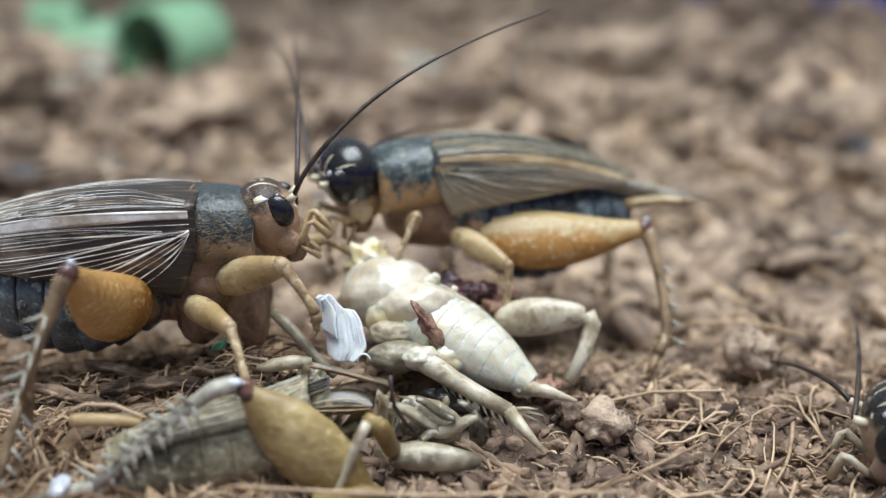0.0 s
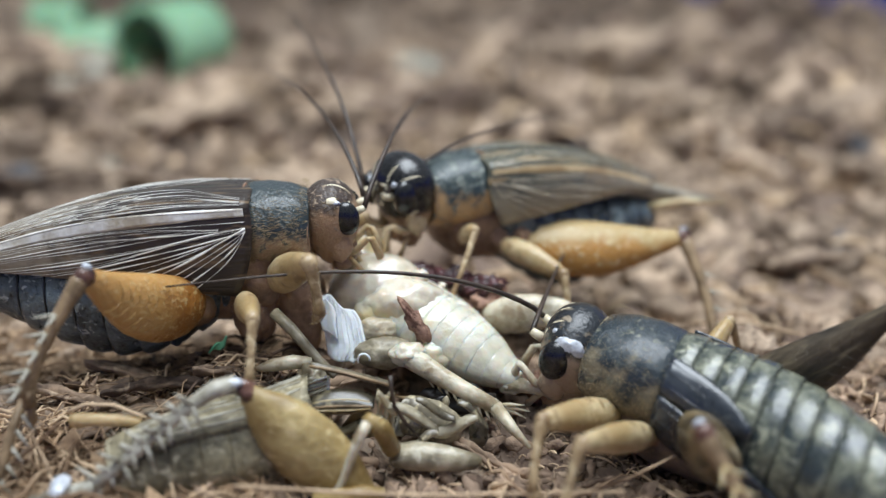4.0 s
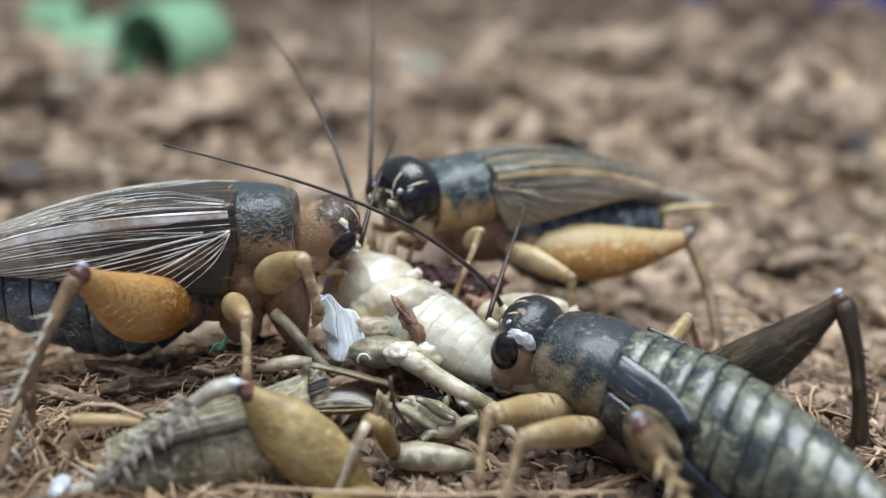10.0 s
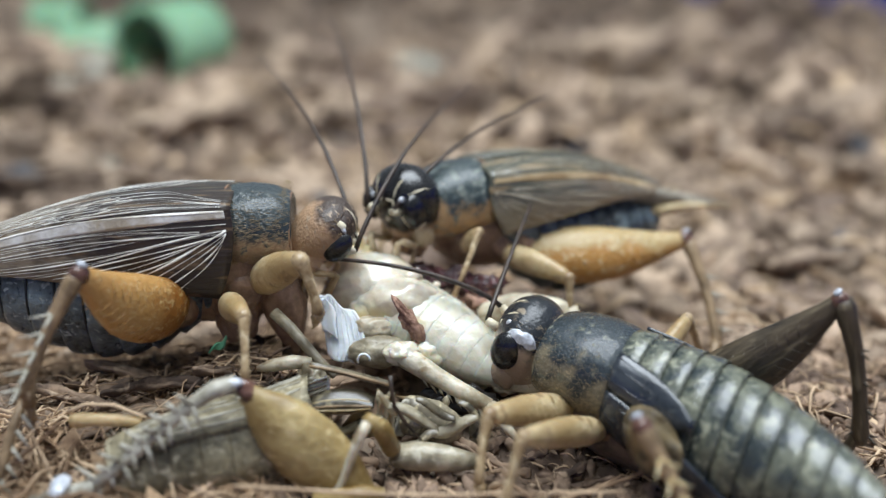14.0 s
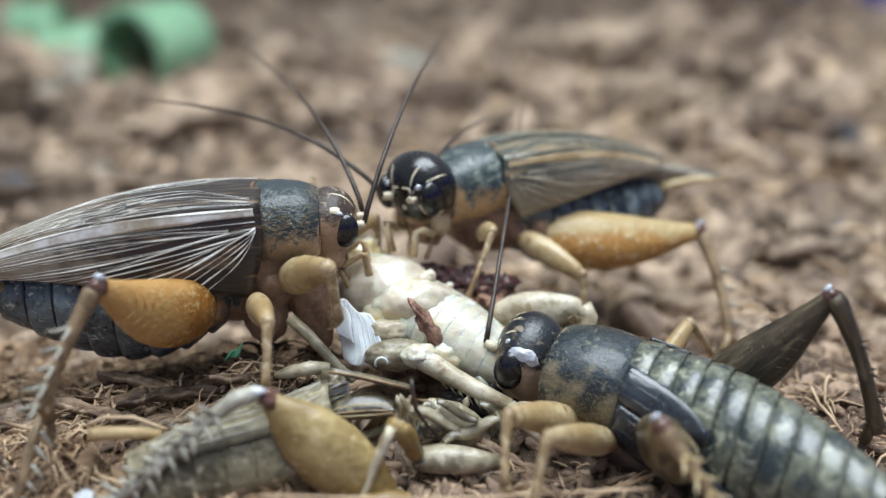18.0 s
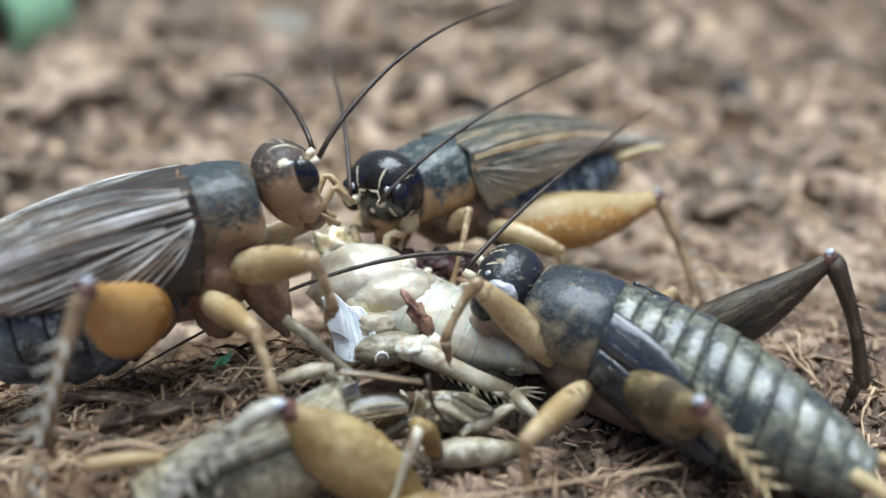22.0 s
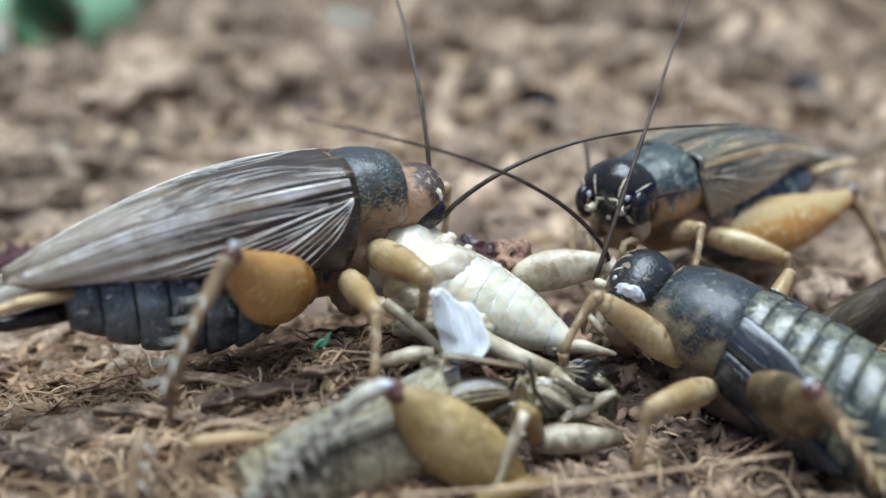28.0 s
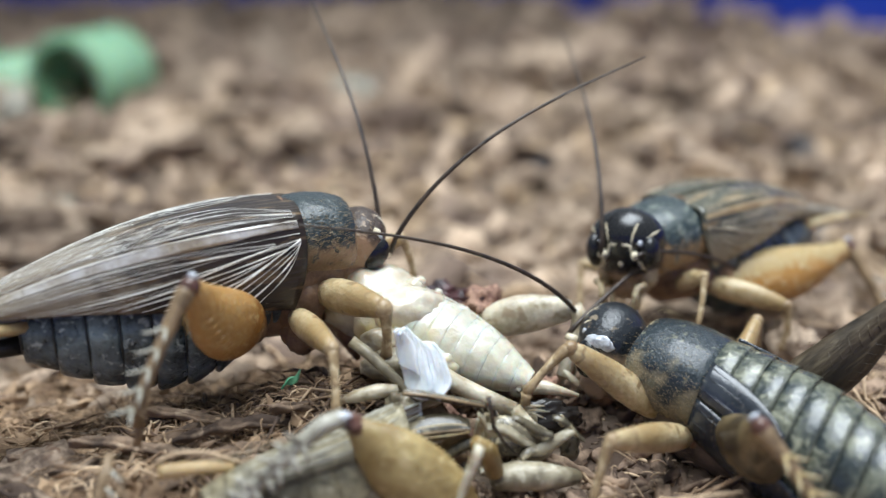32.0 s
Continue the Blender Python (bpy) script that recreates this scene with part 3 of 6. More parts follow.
    if winged:
        for sd in (-1, 1):
            f = wing_point(sd, mats["wing_len"] * s, mats["wing_deep"] * s, mats["wing_wide"] * s, (2.25 + (0.08 if sd < 0 else 0)) * s)
            w = part("forewing", flat_sheet(f, 40, 22, 0.09), mats["wing"], root)
            part("wing_band", flat_sheet(lambda u, v: lifted(f, 0.02 + 0.94 * u, 0.43 + (0.05 + 0.10 * u) * v, 0.06, sd), 30, 5, 0.04), mats["band"], w)
            lines = []
            for i in range(8):
                v = 0.06 + 0.045 * i
                lines.append(([(u, 0.40 + (v - 0.40) * min(1, 0.3 + u / 0.3) + 0.010 * math.sin(14 * u + 2.1 * i)) for u in [0.03 + 0.90 * q / 16 for q in range(17)]], 0.034 + 0.012 * (i % 2)))
            for v, r in ((0.435, 0.05), (0.50, 0.05)):
                lines.append(([(u, v + (0.02 if v < 0.45 else 0.10) * u) for u in [0.02 + 0.93 * q / 16 for q in range(17)]], r))
            net = random.Random(8)
            cross = []
            for _ in range(mats["net"]):
                u, v = net.uniform(0.3, 0.93), net.uniform(0.05, 0.40)
                cross.append(tube([lifted(f, u, v, 0.06, sd), lifted(f, u + 0.018, v + 0.022, 0.075, sd), lifted(f, u + 0.05, v + 0.03, 0.06, sd)], 0.016, 4))
            if cross:
                part("vein_net", merge(*cross), mats["vein"], w)
            for i in range(6):
                lines.append(([(u, 0.545 + (0.035 + 0.062 * i) * u ** 1.3 + 0.006 * math.sin(11 * u + 2 * i)) for u in [0.10 + 0.84 * q / 16 for q in range(17)]], 0.03 + 0.012 * (i % 2)))
            nl = mats["veins"]
            for i in range(nl):
                ui = 0.12 + 0.80 * ((i + 0.5) / nl) ** 1.15
                lines.append(([(0.02 + (ui - 0.02) * q / 16, 0.555 + 0.435 * (q / 16) ** (0.8 + 0.5 * i / nl) + 0.014 * math.sin(5 * q / 16 + i)) for q in range(17)], 0.062 + 0.018 * math.sin(i * 1.9)))
            wear = random.Random(21 + int(sd))
            for uv, r in lines:
                a, b, c = wear.uniform(0, 6), wear.uniform(0.4, 1.1), wear.uniform(0, 0.2)
                uv = [(u, v + 0.007 * math.sin(9 * u + a)) for u, v in uv]
                pts = [lifted(f, u, min(0.995, v), 0.085, sd) for u, v in uv]
                part("vein", tube(pts, [r * s * b * (0.75 + 0.4 * math.sin(a + q * 0.7)) * (1 - 0.45 * q / 16) * min(1, 0.15 + abs(q / 16 - c) * 6) for q in range(17)], 5), mats["vein"], w)
            # hind wings rolled to a tail
            k = mats["wing_len"] / 15.5 * s
            part("hindwing", tube([(-8 * k, sd * 0.6, -0.4 * s), (-12 * k, sd * 0.7, -1.6 * s), (-15.5 * k, sd * 0.9, -2.7 * s), (-18.5 * k, sd * 0.9, -3.5 * s), (-21.5 * k, sd * 0.5, -4.0 * s)], [0.8 * s, 0.7 * s, 0.6 * s, 0.36 * s, 0.05], 10, 0.5), mats["hindwing"], root)
    else:
        for sd in (-1, 1):
            for th0, th1, shift, ln, wide in ((-42, 12, -14, 7.0, 1.0), (14, 50, -10, 4.6, 1.0)):
                def f(u, v, sd=sd, th0=th0, th1=th1, shift=shift, ln=ln):
                    x = 0.15 - u * ln
                    ua = (0.3 - x) / (abdomen_len + 1.5)
                    q = size(ua) * 1.045 + 0.10 + 0.12 * math.sin(math.pi * v)
                    th = math.radians((th0 + th1) / 2 + (th1 - th0) * (v - 0.5) * max(0.1, 1 - u ** 2.4) ** 0.6 + shift * u)
                    return (x * s, sd * q * 0.95 * math.cos(th) + bend * ua * ua * s, line(ua)[1] + q * math.sin(th))
                w = part("wing_bud", flat_sheet(f, 20, 12, 0.2), mats["wing"], root, "short bluish black wing bud")
                for v in (0.25, 0.6, 0.85):
                    part("vein", tube([Vector(f(u, v)) + Vector((0, sd * 0.07, 0.03)) for u in (0.03, 0.2, 0.45, 0.7)], [0.06, 0.05, 0.04, 0.02], 5), mats["vein"], w)
    # head with eyes, feelers, mouth
    hs = s * mats["head_size"]
    surf = head_shape(2.3 * hs, 2.7 * hs, 1.95 * hs)
    vs, fs = ICO[4]
    head = part("head", ([tuple(surf(v)) for v in vs], fs), mats["head"], root)
    def scalp(a, b):
        t, z = 6.283 * a, 1.3 * b - 0.5
        d = Vector((math.cos(t) * (1 - z * z) ** 0.5, math.sin(t) * (1 - z * z) ** 0.5, z))
        return surf(d), d
    if mats["head_hair"]:
        tagged(part("fine_hairs", hairs(scalp, mats["head_hair"], 0.2 * hs, 12), mats["hair_mat"], head), "short golden hairs", kind="stuff")
    for sd in (-1, 1):
        c = surf((mats["eye_at"][0], sd * mats["eye_at"][1], mats["eye_at"][2]), 0.96)
        part("eye", blob(c, (0.78 * hs, 0.55 * hs, 1.05 * hs), 3), EYE, head)
        part("mandible", blob(surf((0.35, sd * 0.3, -0.9), 0.95), (0.75 * hs, 0.62 * hs, 0.75 * hs), 3, 0.25, 1, 3), mats["mouth"], head)
        part("cheek", blob(surf((0.32, sd * 0.78, -0.5), 0.9), (0.78 * hs, 0.5 * hs, 0.95 * hs), 3, 0.16, 1, 4), mats["cheek"], head)
        a = surf((0.5, sd * 0.5, -0.75))
        k = Vector((0, sd, 0)) * hs
        part("palp", tube([a, a + Vector((0.7, 0, 0.3)) * hs + k * 0.5, a + Vector((1.5, 0, 0.95)) * hs + k * 0.6, a + Vector((1.75, 0, 0.9)) * hs + k * 0.3, a + Vector((2.1, 0, -0.5)) * hs], [0.2 * hs, 0.22 * hs, 0.2 * hs, 0.2 * hs, 0.26 * hs], 8), mats["palp"], head)
        part("inner_palp", tube([a + Vector((0.2, 0, -0.2)) * hs, a + Vector((0.6, 0, -0.8)) * hs, a + Vector((0.9, 0, -1.4)) * hs - k * 0.2], [0.16 * hs, 0.16 * hs, 0.18 * hs], 7), mats["palp"], head)
        b = surf((0.9, sd * 0.38, 0.24))
        part("scape", tube([b, b + Vector((0.35, sd * 0.08, 0.12)) * hs, b + Vector((0.6, sd * 0.12, 0.22)) * hs], [0.26 * hs, 0.24 * hs, 0.19 * hs], 9), mats["scape"], head)
    part("labrum", blob(surf((0.75, 0, -0.7)), (0.45 * hs, 0.85 * hs, 0.75 * hs), 3, 0.12), mats["mouth"], head)
    for sd in (-1, 1):
        for dirs, r in mats["marks"]:
            part("pale_line", head_line(surf, [(x, sd * y, z) for x, y, z in dirs], r * hs), mats["mark"], head)
    for d, r in mats["spots"]:
        for sd in (-1, 1):
            part("pale_patch", blob(surf((d[0], sd * d[1], d[2]), 0.95), (r[0] * hs, r[1] * hs, r[2] * hs), 3, 0.3, 1, 2), BLUISH_WHITE if mats["mark"] is MARK else mats["mark"], head)
    part("pale_spot", blob(surf((0.97, 0, 0.02), 0.98), (0.10 * hs, 0.16 * hs, 0.2 * hs), 2), mats["scape"], head)
    feelers = []
    for sd, bl in zip((-1, 1), bulges):
        feelers.append((part("antenna", antenna_geo(20 * s, bl), ANTENNA, head), surf((0.9, sd * 0.38, 0.24)) + Vector((0.55, sd * 0.11, 0.2)) * hs))
    made = [(build_leg(root, ref, *row), Vector(row[3])) for row in legs]
    return dict(root=root, head=head, neck=Vector((3.7 * s * shield, 0, (0.25 + mats.get("neck_up", 0.0)) * s)), feelers=feelers, legs_feet=made)


def rows_of_things():
    rows_a = [
        (0, -14.8, 54, 10.9, 4, -2, 0),
        (0.5, -14.7, 54, 10.6, 4, -2, 0),
        (1, -14.3, 54, 10.7, 4, 0, 0),
        (1.5, -12.2, 54, 12.8, 4, 8, 0),
        (2, -11.1, 54, 11.4, 4, 0, 0),
        (3, -11.8, 54, 11.4, 4, 0, 0),
        (3.5, -11.7, 54, 11.2, 4, 0, 0),
        (5.5, -11.6, 54, 10.9, 4, 0, 0),
        (6, -11.6, 54, 10.9, 4, 0, 0),
        (7, -12.6, 54, 11.1, 4, 0, 0),
        (8, -12.7, 54, 11.1, 4, 0, 0),
        (9, -13, 54, 11.1, 4, 0, 0),
        (10, -12.5, 54, 10.9, 4, 0, 0),
        (11, -12.4, 54, 10.8, 4, 0, 0),
        (12, -11.9, 54, 10.7, 4, 0, 0),
        (13, -12.8, 54, 10.9, 4, 0, 0),
        (14, -12.7, 54, 10.9, 4, 0, 0),
        (16.5, -12.7, 54, 11, 4, 0, 0),
        (17, -12.2, 54, 10.9, 4, 0, 0),
        (18, -11.8, 54, 11.4, 4, 0, 0),
        (19, -12, 54, 11.3, 4, -1, 0),
        (20, -11.7, 54, 11.2, 4, 0, 0),
        (21, -12.8, 54, 11.3, 4, 0, 0),
        (22, -14.2, 54, 11.9, 4, 7, 0),
        (23, -11.5, 54, 13, 4, 13, 0),
        (24, -13, 54, 13.4, 6, 18, 0),
        (25, -10, 56, 10.8, 13, 0.5, 0),
        (25.5, -10, 56, 10.7, 13, 0.5, 0),
        (27.5, -11.6, 56, 11, 13, 0.5, 0),
        (28, -11.8, 56, 11.2, 13, 0.5, 0),
        (29, -12, 56, 11.1, 13, 0.5, 0),
        (30, -12.4, 56, 11.6, 13, 0.5, 0),
        (31, -12.6, 56, 11.8, 13, 0.5, 0),
        (32, -13.1, 56, 11.4, 13, 0.5, 0),
    ]
    rows_b = [
        (0, -0.5, 62, 12.2, 195, -2, 0),
        (1, 0.7, 62, 12.2, 203, -12, 0),
        (1.5, 0.5, 62, 11.7, 205, -12, 0),
        (2, 4.2, 60, 12.9, 218, -2, 0),
        (3, 3.7, 62, 11.4, 216, -4, 0),
        (3.5, 2.8, 63, 11.2, 207, -3, 0),
        (5.5, 2.2, 62, 11.1, 202, -1, 0),
        (6, 2.2, 62, 11.1, 202, -1, 0),
        (7, 2.5, 62, 11.1, 202, -1, 0),
        (8, 2.8, 62, 11.3, 202, -1, 0),
        (9, 3, 62, 11.2, 202, -1, 0),
        (10, 2.8, 62, 11.1, 203, -2, 0),
        (11, 2.4, 62, 10.9, 204, -3, 0),
        (12, 2.4, 62, 10.9, 204, -4, 0),
        (13, 2.6, 62, 11, 204, -3, 0),
        (14.5, 2.5, 62, 10.7, 204, -3, 0),
        (16.5, 2.5, 62, 10.8, 204, -3, 0),
        (17, 2.7, 62, 11.1, 204, -3, 0),
        (18, 2.8, 62, 11.8, 206, -4, 0),
        (19, 2, 62, 11.5, 206, -9, 0),
        (20, 1.6, 62, 11.2, 203, -13, 0),
        (21, 1.6, 62, 11.6, 205, -13, 0),
        (22, 2.3, 62, 10.9, 204, -7, 0),
        (23, 6.4, 62, 13, 200, 8, 0),
        (23.5, 7.3, 62, 12.9, 200, 6, 0),
        (24, 6, 63, 12.1, 198, 2, 0),
        (24.4, 9.1, 60.5, 11, 203, -2, 0),
        (25, 12.6, 61.5, 8.2, 204, -8, 0),
        (25.5, 11.5, 61.5, 9.2, 205, -7, 0),
        (27.5, 10.4, 61.5, 10.1, 206, -5, 0),
        (28, 11, 61.5, 9, 206, -5, 0),
        (29, 12.4, 61.5, 8.4, 206, -4, 0),
        (30, 11.9, 61.5, 8.5, 206, -3, 0),
        (31, 12, 61.5, 9.1, 206, -4, 0),
        (32, 13.3, 61.5, 8.8, 208, -5, 0),
    ]
    rows_c = [
        (0, 30.2, 44, 2, 156, 3, 0),
        (0.6, 21.4, 44, 2.3, 156, 3, 0),
        (1, 16.6, 44, 2.8, 156, 3, 0),
        (2, 16.6, 44, 2.8, 156, 3, 0),
        (2.5, 15, 47, 4.1, 153, 9, 0),
        (3, 14.6, 47, 3.9, 153, 10, 0),
        (3.5, 13.9, 47, 4.1, 151, 10, 0),
        (5.5, 10.3, 48, 3.9, 148, 9, 0),
        (6, 10.3, 48, 3.9, 148, 9, 0),
        (9, 10.3, 48, 3.9, 148, 9, 0),
        (16.5, 10.3, 48, 3.9, 148, 9, 0),
        (17, 10.3, 48, 4, 148, 9, 0),
        (18, 9.6, 48, 3, 151, 9, 0),
        (19, 10.5, 48, 2.9, 151, 9, 0),
        (20, 9.8, 48, 4.1, 146, 12, 0),
        (21, 9.6, 48, 4.7, 146, 14, 0),
        (22, 8.1, 48, 5.1, 142, 14, 0),
        (23, 8.6, 48, 4.9, 143, 14, 0),
        (24, 8.5, 48, 5.3, 144, 15, 0),
        (25, 10.1, 48, 3.8, 134, 14, 0),
        (25.5, 10.1, 48, 3.7, 134, 14, 0),
        (27.5, 9.8, 48, 3.6, 134, 14, 0),
        (28, 9.9, 48, 3.9, 134, 14, 0),
        (29, 10.3, 48, 3.4, 134, 13, 0),
        (30, 10.7, 48, 3.4, 134, 12, 0),
        (31, 10.7, 48, 3.4, 135, 12, 0),
        (32, 10.7, 48, 3.4, 136, 13, 0),
    ]
    feel_a1 = [
        (0, 6.8, 61.5, 22.9),
        (1, 9.3, 55.8, 22.5),
        (2, -1, 71.1, 18),
        (3, -3.6, 71.8, 15),
        (6, 3.2, 69.7, 15.7),
        (7, -0.1, 72.3, 15.6),
        (8, 4.8, 68.8, 19),
        (9, 1.2, 68.6, 21.3),
        (10, -2.6, 73.1, 13.6),
        (11, 1, 71.8, 14.9),
        (12, -1.9, 71.3, 15.1),
        (13, 1.9, 70.1, 15.7),
        (16.5, 1.5, 69.5, 18.6),
        (17, 5.3, 68, 17.2),
        (18, 0.1, 69.3, 20.6),
        (19, 1, 69.5, 17.8),
        (20, 4.9, 66.4, 20.8),
        (21, 5.3, 67, 17.6),
        (22, 6.9, 65.6, 20.7),
        (23, 6.6, 67.7, 20.5),
        (24, 3, 69, 21),
        (25, 9.8, 63.8, 18.3),
        (28, 11.7, 58.8, 12.5),
        (29, 11.6, 58, 14.2),
        (30, 11.1, 54.8, 17.3),
        (31, 10.5, 59.6, 18.8),
        (32, 9.3, 59, 20.5),
    ]
    feel_a2 = [
        (0, -11.2, 73.1, 20.3),
        (1, -6.8, 71.6, 22.5),
        (2, -12.7, 70.4, 23.7),
        (3, -11.5, 73.5, 16),
        (6, -16.4, 70.8, 20.5),
        (7, -11.3, 73.5, 17.7),
        (8, -9.2, 75.1, 12.9),
        (9, -8.7, 72.5, 20.4),
        (10, -13.1, 70, 21.5),
        (11, -13.9, 71.2, 18.8),
        (12, -15.3, 68.7, 21.5),
        (13, -13.2, 69.5, 23),
        (14, -13.7, 71.3, 19.1),
        (16.5, -11.7, 70.9, 22.1),
        (17, -13.3, 72.6, 17.2),
        (18, -14.7, 71.4, 19.9),
        (19, -13.3, 71.5, 20.6),
        (20, -14.1, 69.9, 22.4),
        (21, -16.7, 71, 20.8),
        (22, -11.9, 73.6, 15.4),
        (23, -12, 73.4, 17.1),
        (24, -11.8, 73.7, 19.2),
        (25, -5.1, 73.2, 19.4),
        (28, -6.8, 71.3, 23.2),
        (29, -7, 70.8, 23.9),
        (30, -9.2, 69.7, 26.1),
        (31, -9.3, 70.7, 24.9),
        (32, -10.9, 70.5, 25.1),
    ]
    feel_b1 = [
        (0, -13.9, 78.2, 19.8),
        (1, -8, 76.3, 24.4),
        (2, -10.7, 75.8, 22.6),
        (3, -9.1, 77.4, 21.7),
        (6, -14.3, 74.2, 22.7),
        (7, -12.6, 74.4, 22.3),
        (8, -12.5, 74.1, 22.5),
        (9, -13.9, 73.8, 24),
        (10, -5.5, 75, 22.7),
        (11, -9.6, 74.7, 21.2),
        (12, -12.1, 76.2, 21.7),
        (13, -11, 77.5, 19.9),
        (14, -8.5, 74.8, 21.2),
        (16.5, -11.7, 76.5, 21.3),
        (17, -13, 76.7, 20.6),
        (18, -22.5, 67.2, 17.2),
        (19, -17.6, 71.5, 24.2),
        (20, -9.7, 76.5, 22.5),
        (21, -7.9, 76.8, 23),
        (22, -4.8, 79, 18.4),
        (23, -0.7, 79.6, 19.5),
        (24, -0.4, 79.5, 20),
        (25, 6.7, 78.2, 17.4),
        (28, 8.8, 79.4, 8.5),
        (29, 10, 79.6, 9.1),
        (30, 11.1, 79.2, 8.5),
        (31, 5.2, 73.8, 20.2),
        (32, 8.2, 75, 23.7),
    ]
    feel_b2 = [
        (0, 5.4, 78.2, 13.4),
        (1, 14.1, 72.7, 14.4),
        (2, 16.3, 74.4, 11.8),
        (3, 14.3, 75.4, 11.2),
        (6, 6.8, 77, 20.6),
        (7, 4.1, 75, 16),
        (8, 9.6, 72.1, 13.7),
        (9, 12.3, 76, 8.5),
        (11, 12.6, 68.7, 11.4),
        (12, 8.9, 75.8, 18.3),
        (13, 9.7, 73.8, 20.2),
        (14, 8.5, 72, 16),
        (16.5, 7.9, 76.8, 17.8),
        (17, 6.9, 78.3, 15.9),
        (18, 6, 79.4, 14.1),
        (19, 11.6, 77, 10.8),
        (20, 16.9, 69, 17.6),
        (21, 13.5, 67.8, 20.1),
        (22, 17.4, 67.8, 18.3),
        (23, 22.9, 64.8, 17.4),
        (24, 19.8, 71, 13.4),
        (25, 25.2, 73.6, 2.1),
        (28, 28.1, 68, 3.8),
        (29, 30.6, 66.2, 7.2),
        (30, 28.9, 66, 0.2),
        (31, 21.3, 65.9, 18.4),
        (32, 29.7, 68, -1.9),
    ]
    feel_c1 = [
        (0, 18.2, 66.8, -6.2),
        (1, -1, 64.5, -3.9),
        (2, 11.1, 68.1, -4.8),
        (3, -11.3, 47, 11),
        (6, -17.5, 50, 5.7),
        (9, -17.5, 50, 5.7),
        (10, -15.2, 51.8, 16.1),
        (11, -15.4, 53.2, 15.6),
        (12, -16.1, 56.5, 7.4),
        (13, -17, 54.5, 7.9),
        (16.5, -16.2, 56.8, 6.3),
        (17, -8.9, 63.8, -1),
        (18, -4.2, 65.9, -2.4),
        (19, -4, 66.4, -3.5),
        (20, -5.2, 66.8, 3.2),
        (21, -4.8, 66.8, 4.2),
        (22, -18.7, 53.5, 2.8),
        (23, -11.6, 64, 2.9),
        (24, -15.8, 49, 19.3),
        (25, -15.4, 49.8, 16.8),
        (28, -14.2, 49, 18),
        (29, -14.1, 49.2, 18.5),
        (30, -14.1, 50.4, 18.3),
        (32, -16.3, 49, 15.2),
    ]
    feel_c2 = [
        (0, 31.5, 69.5, 1.7),
        (1, 13.1, 70, 1.5),
        (2, 13.1, 70, 2),
        (3, 7.2, 69.8, 5.1),
        (6, 15.4, 66.5, 8.5),
        (9, 15.4, 66.5, 8.5),
        (10, 8.4, 70.3, 13.8),
        (11, 5.6, 69.9, 15.8),
        (12, 7.6, 69.2, 11.8),
        (13, 8.4, 68.8, 12.6),
        (14, 7.7, 71.4, 10.9),
        (16.5, 8.3, 68.7, 13),
        (17, 10.6, 68.2, 13.7),
        (18, 5.5, 68.2, 15.6),
        (19, 4.4, 68.2, 13.9),
        (20, 15.3, 66.5, 9.6),
        (21, 18.9, 63.8, 10.3),
        (22, 16.1, 63.9, 13.1),
        (23, 9, 68.2, 14.5),
        (24, 6.2, 66.2, 21.5),
        (25, 11.9, 67.3, 13.5),
        (28, 12.3, 63.6, 20.6),
        (29, 13.9, 62, 21.6),
        (30, 23.7, 59, 9.3),
        (32, 19.7, 63.9, 10.5),
    ]
    return dict(a=(rows_a, feel_a1, feel_a2), b=(rows_b, feel_b1, feel_b2), c=(rows_c, feel_c1, feel_c2))


# ---- ground and bin ----
rng = np.random.default_rng(7)
HASH = rng.random((256, 256))


def lumps(x, y, size):
    """Smooth value noise, 0 to 1."""
    gx, gy = x / size, y / size
    ix, iy = np.floor(gx).astype(int), np.floor(gy).astype(int)
    fx, fy = gx - ix, gy - iy
    fx, fy = fx * fx * (3 - 2 * fx), fy * fy * (3 - 2 * fy)
    h = lambda a, b: HASH[a % 256, b % 256]
    return (h(ix, iy) * (1 - fx) + h(ix + 1, iy) * fx) * (1 - fy) + (h(ix, iy + 1) * (1 - fx) + h(ix + 1, iy + 1) * fx) * fy


def ground_height(x, y):
    x, y = np.asarray(x, float), np.asarray(y, float)
    far = np.clip((y - 66) / 60, 0, 1)
    z = 3.2 * far * far * (3 - 2 * far) - 0.9
    z = z + 1.9 * np.exp(-((x + 1) ** 2 / 70 + (y - 54) ** 2 / 22))
    z = z + 1.8 * np.exp(-((x + 21) ** 2 / 40 + (y - 50) ** 2 / 60))
    z = z + 2.6 * np.exp(-((x + 11.5) ** 2 / 26 + (y - 51.5) ** 2 / 14))
    amp = 0.6 + 2.7 * far + 1.6 * np.clip((y - 150) / 200, 0, 1)
    z = z + amp * ((2.2 + 1.6 * far) * (lumps(x, y, 11) - 0.5) + 1.5 * (lumps(x + 50, y, 4.3) - 0.5) + 0.7 * (lumps(x, y + 31, 1.7) - 0.5))
    z = z + 0.45 * (lumps(x, y, 0.8) - 0.5) + 3 * np.clip((y - 150) / 200, 0, 1) * (lumps(x, y, 37) - 0.5)
    return z


def graded(lo, hi, a, b, step, grow):
    out = list(np.arange(a, b + step, step))
    s, p = step, out[-1]
    while p < hi:
        s *= grow
        p += s
        out.append(min(p, hi))
    s, p = step, a
    while p > lo:
        s *= grow
        p -= s
        out.insert(0, max(p, lo))
    return np.array(out)


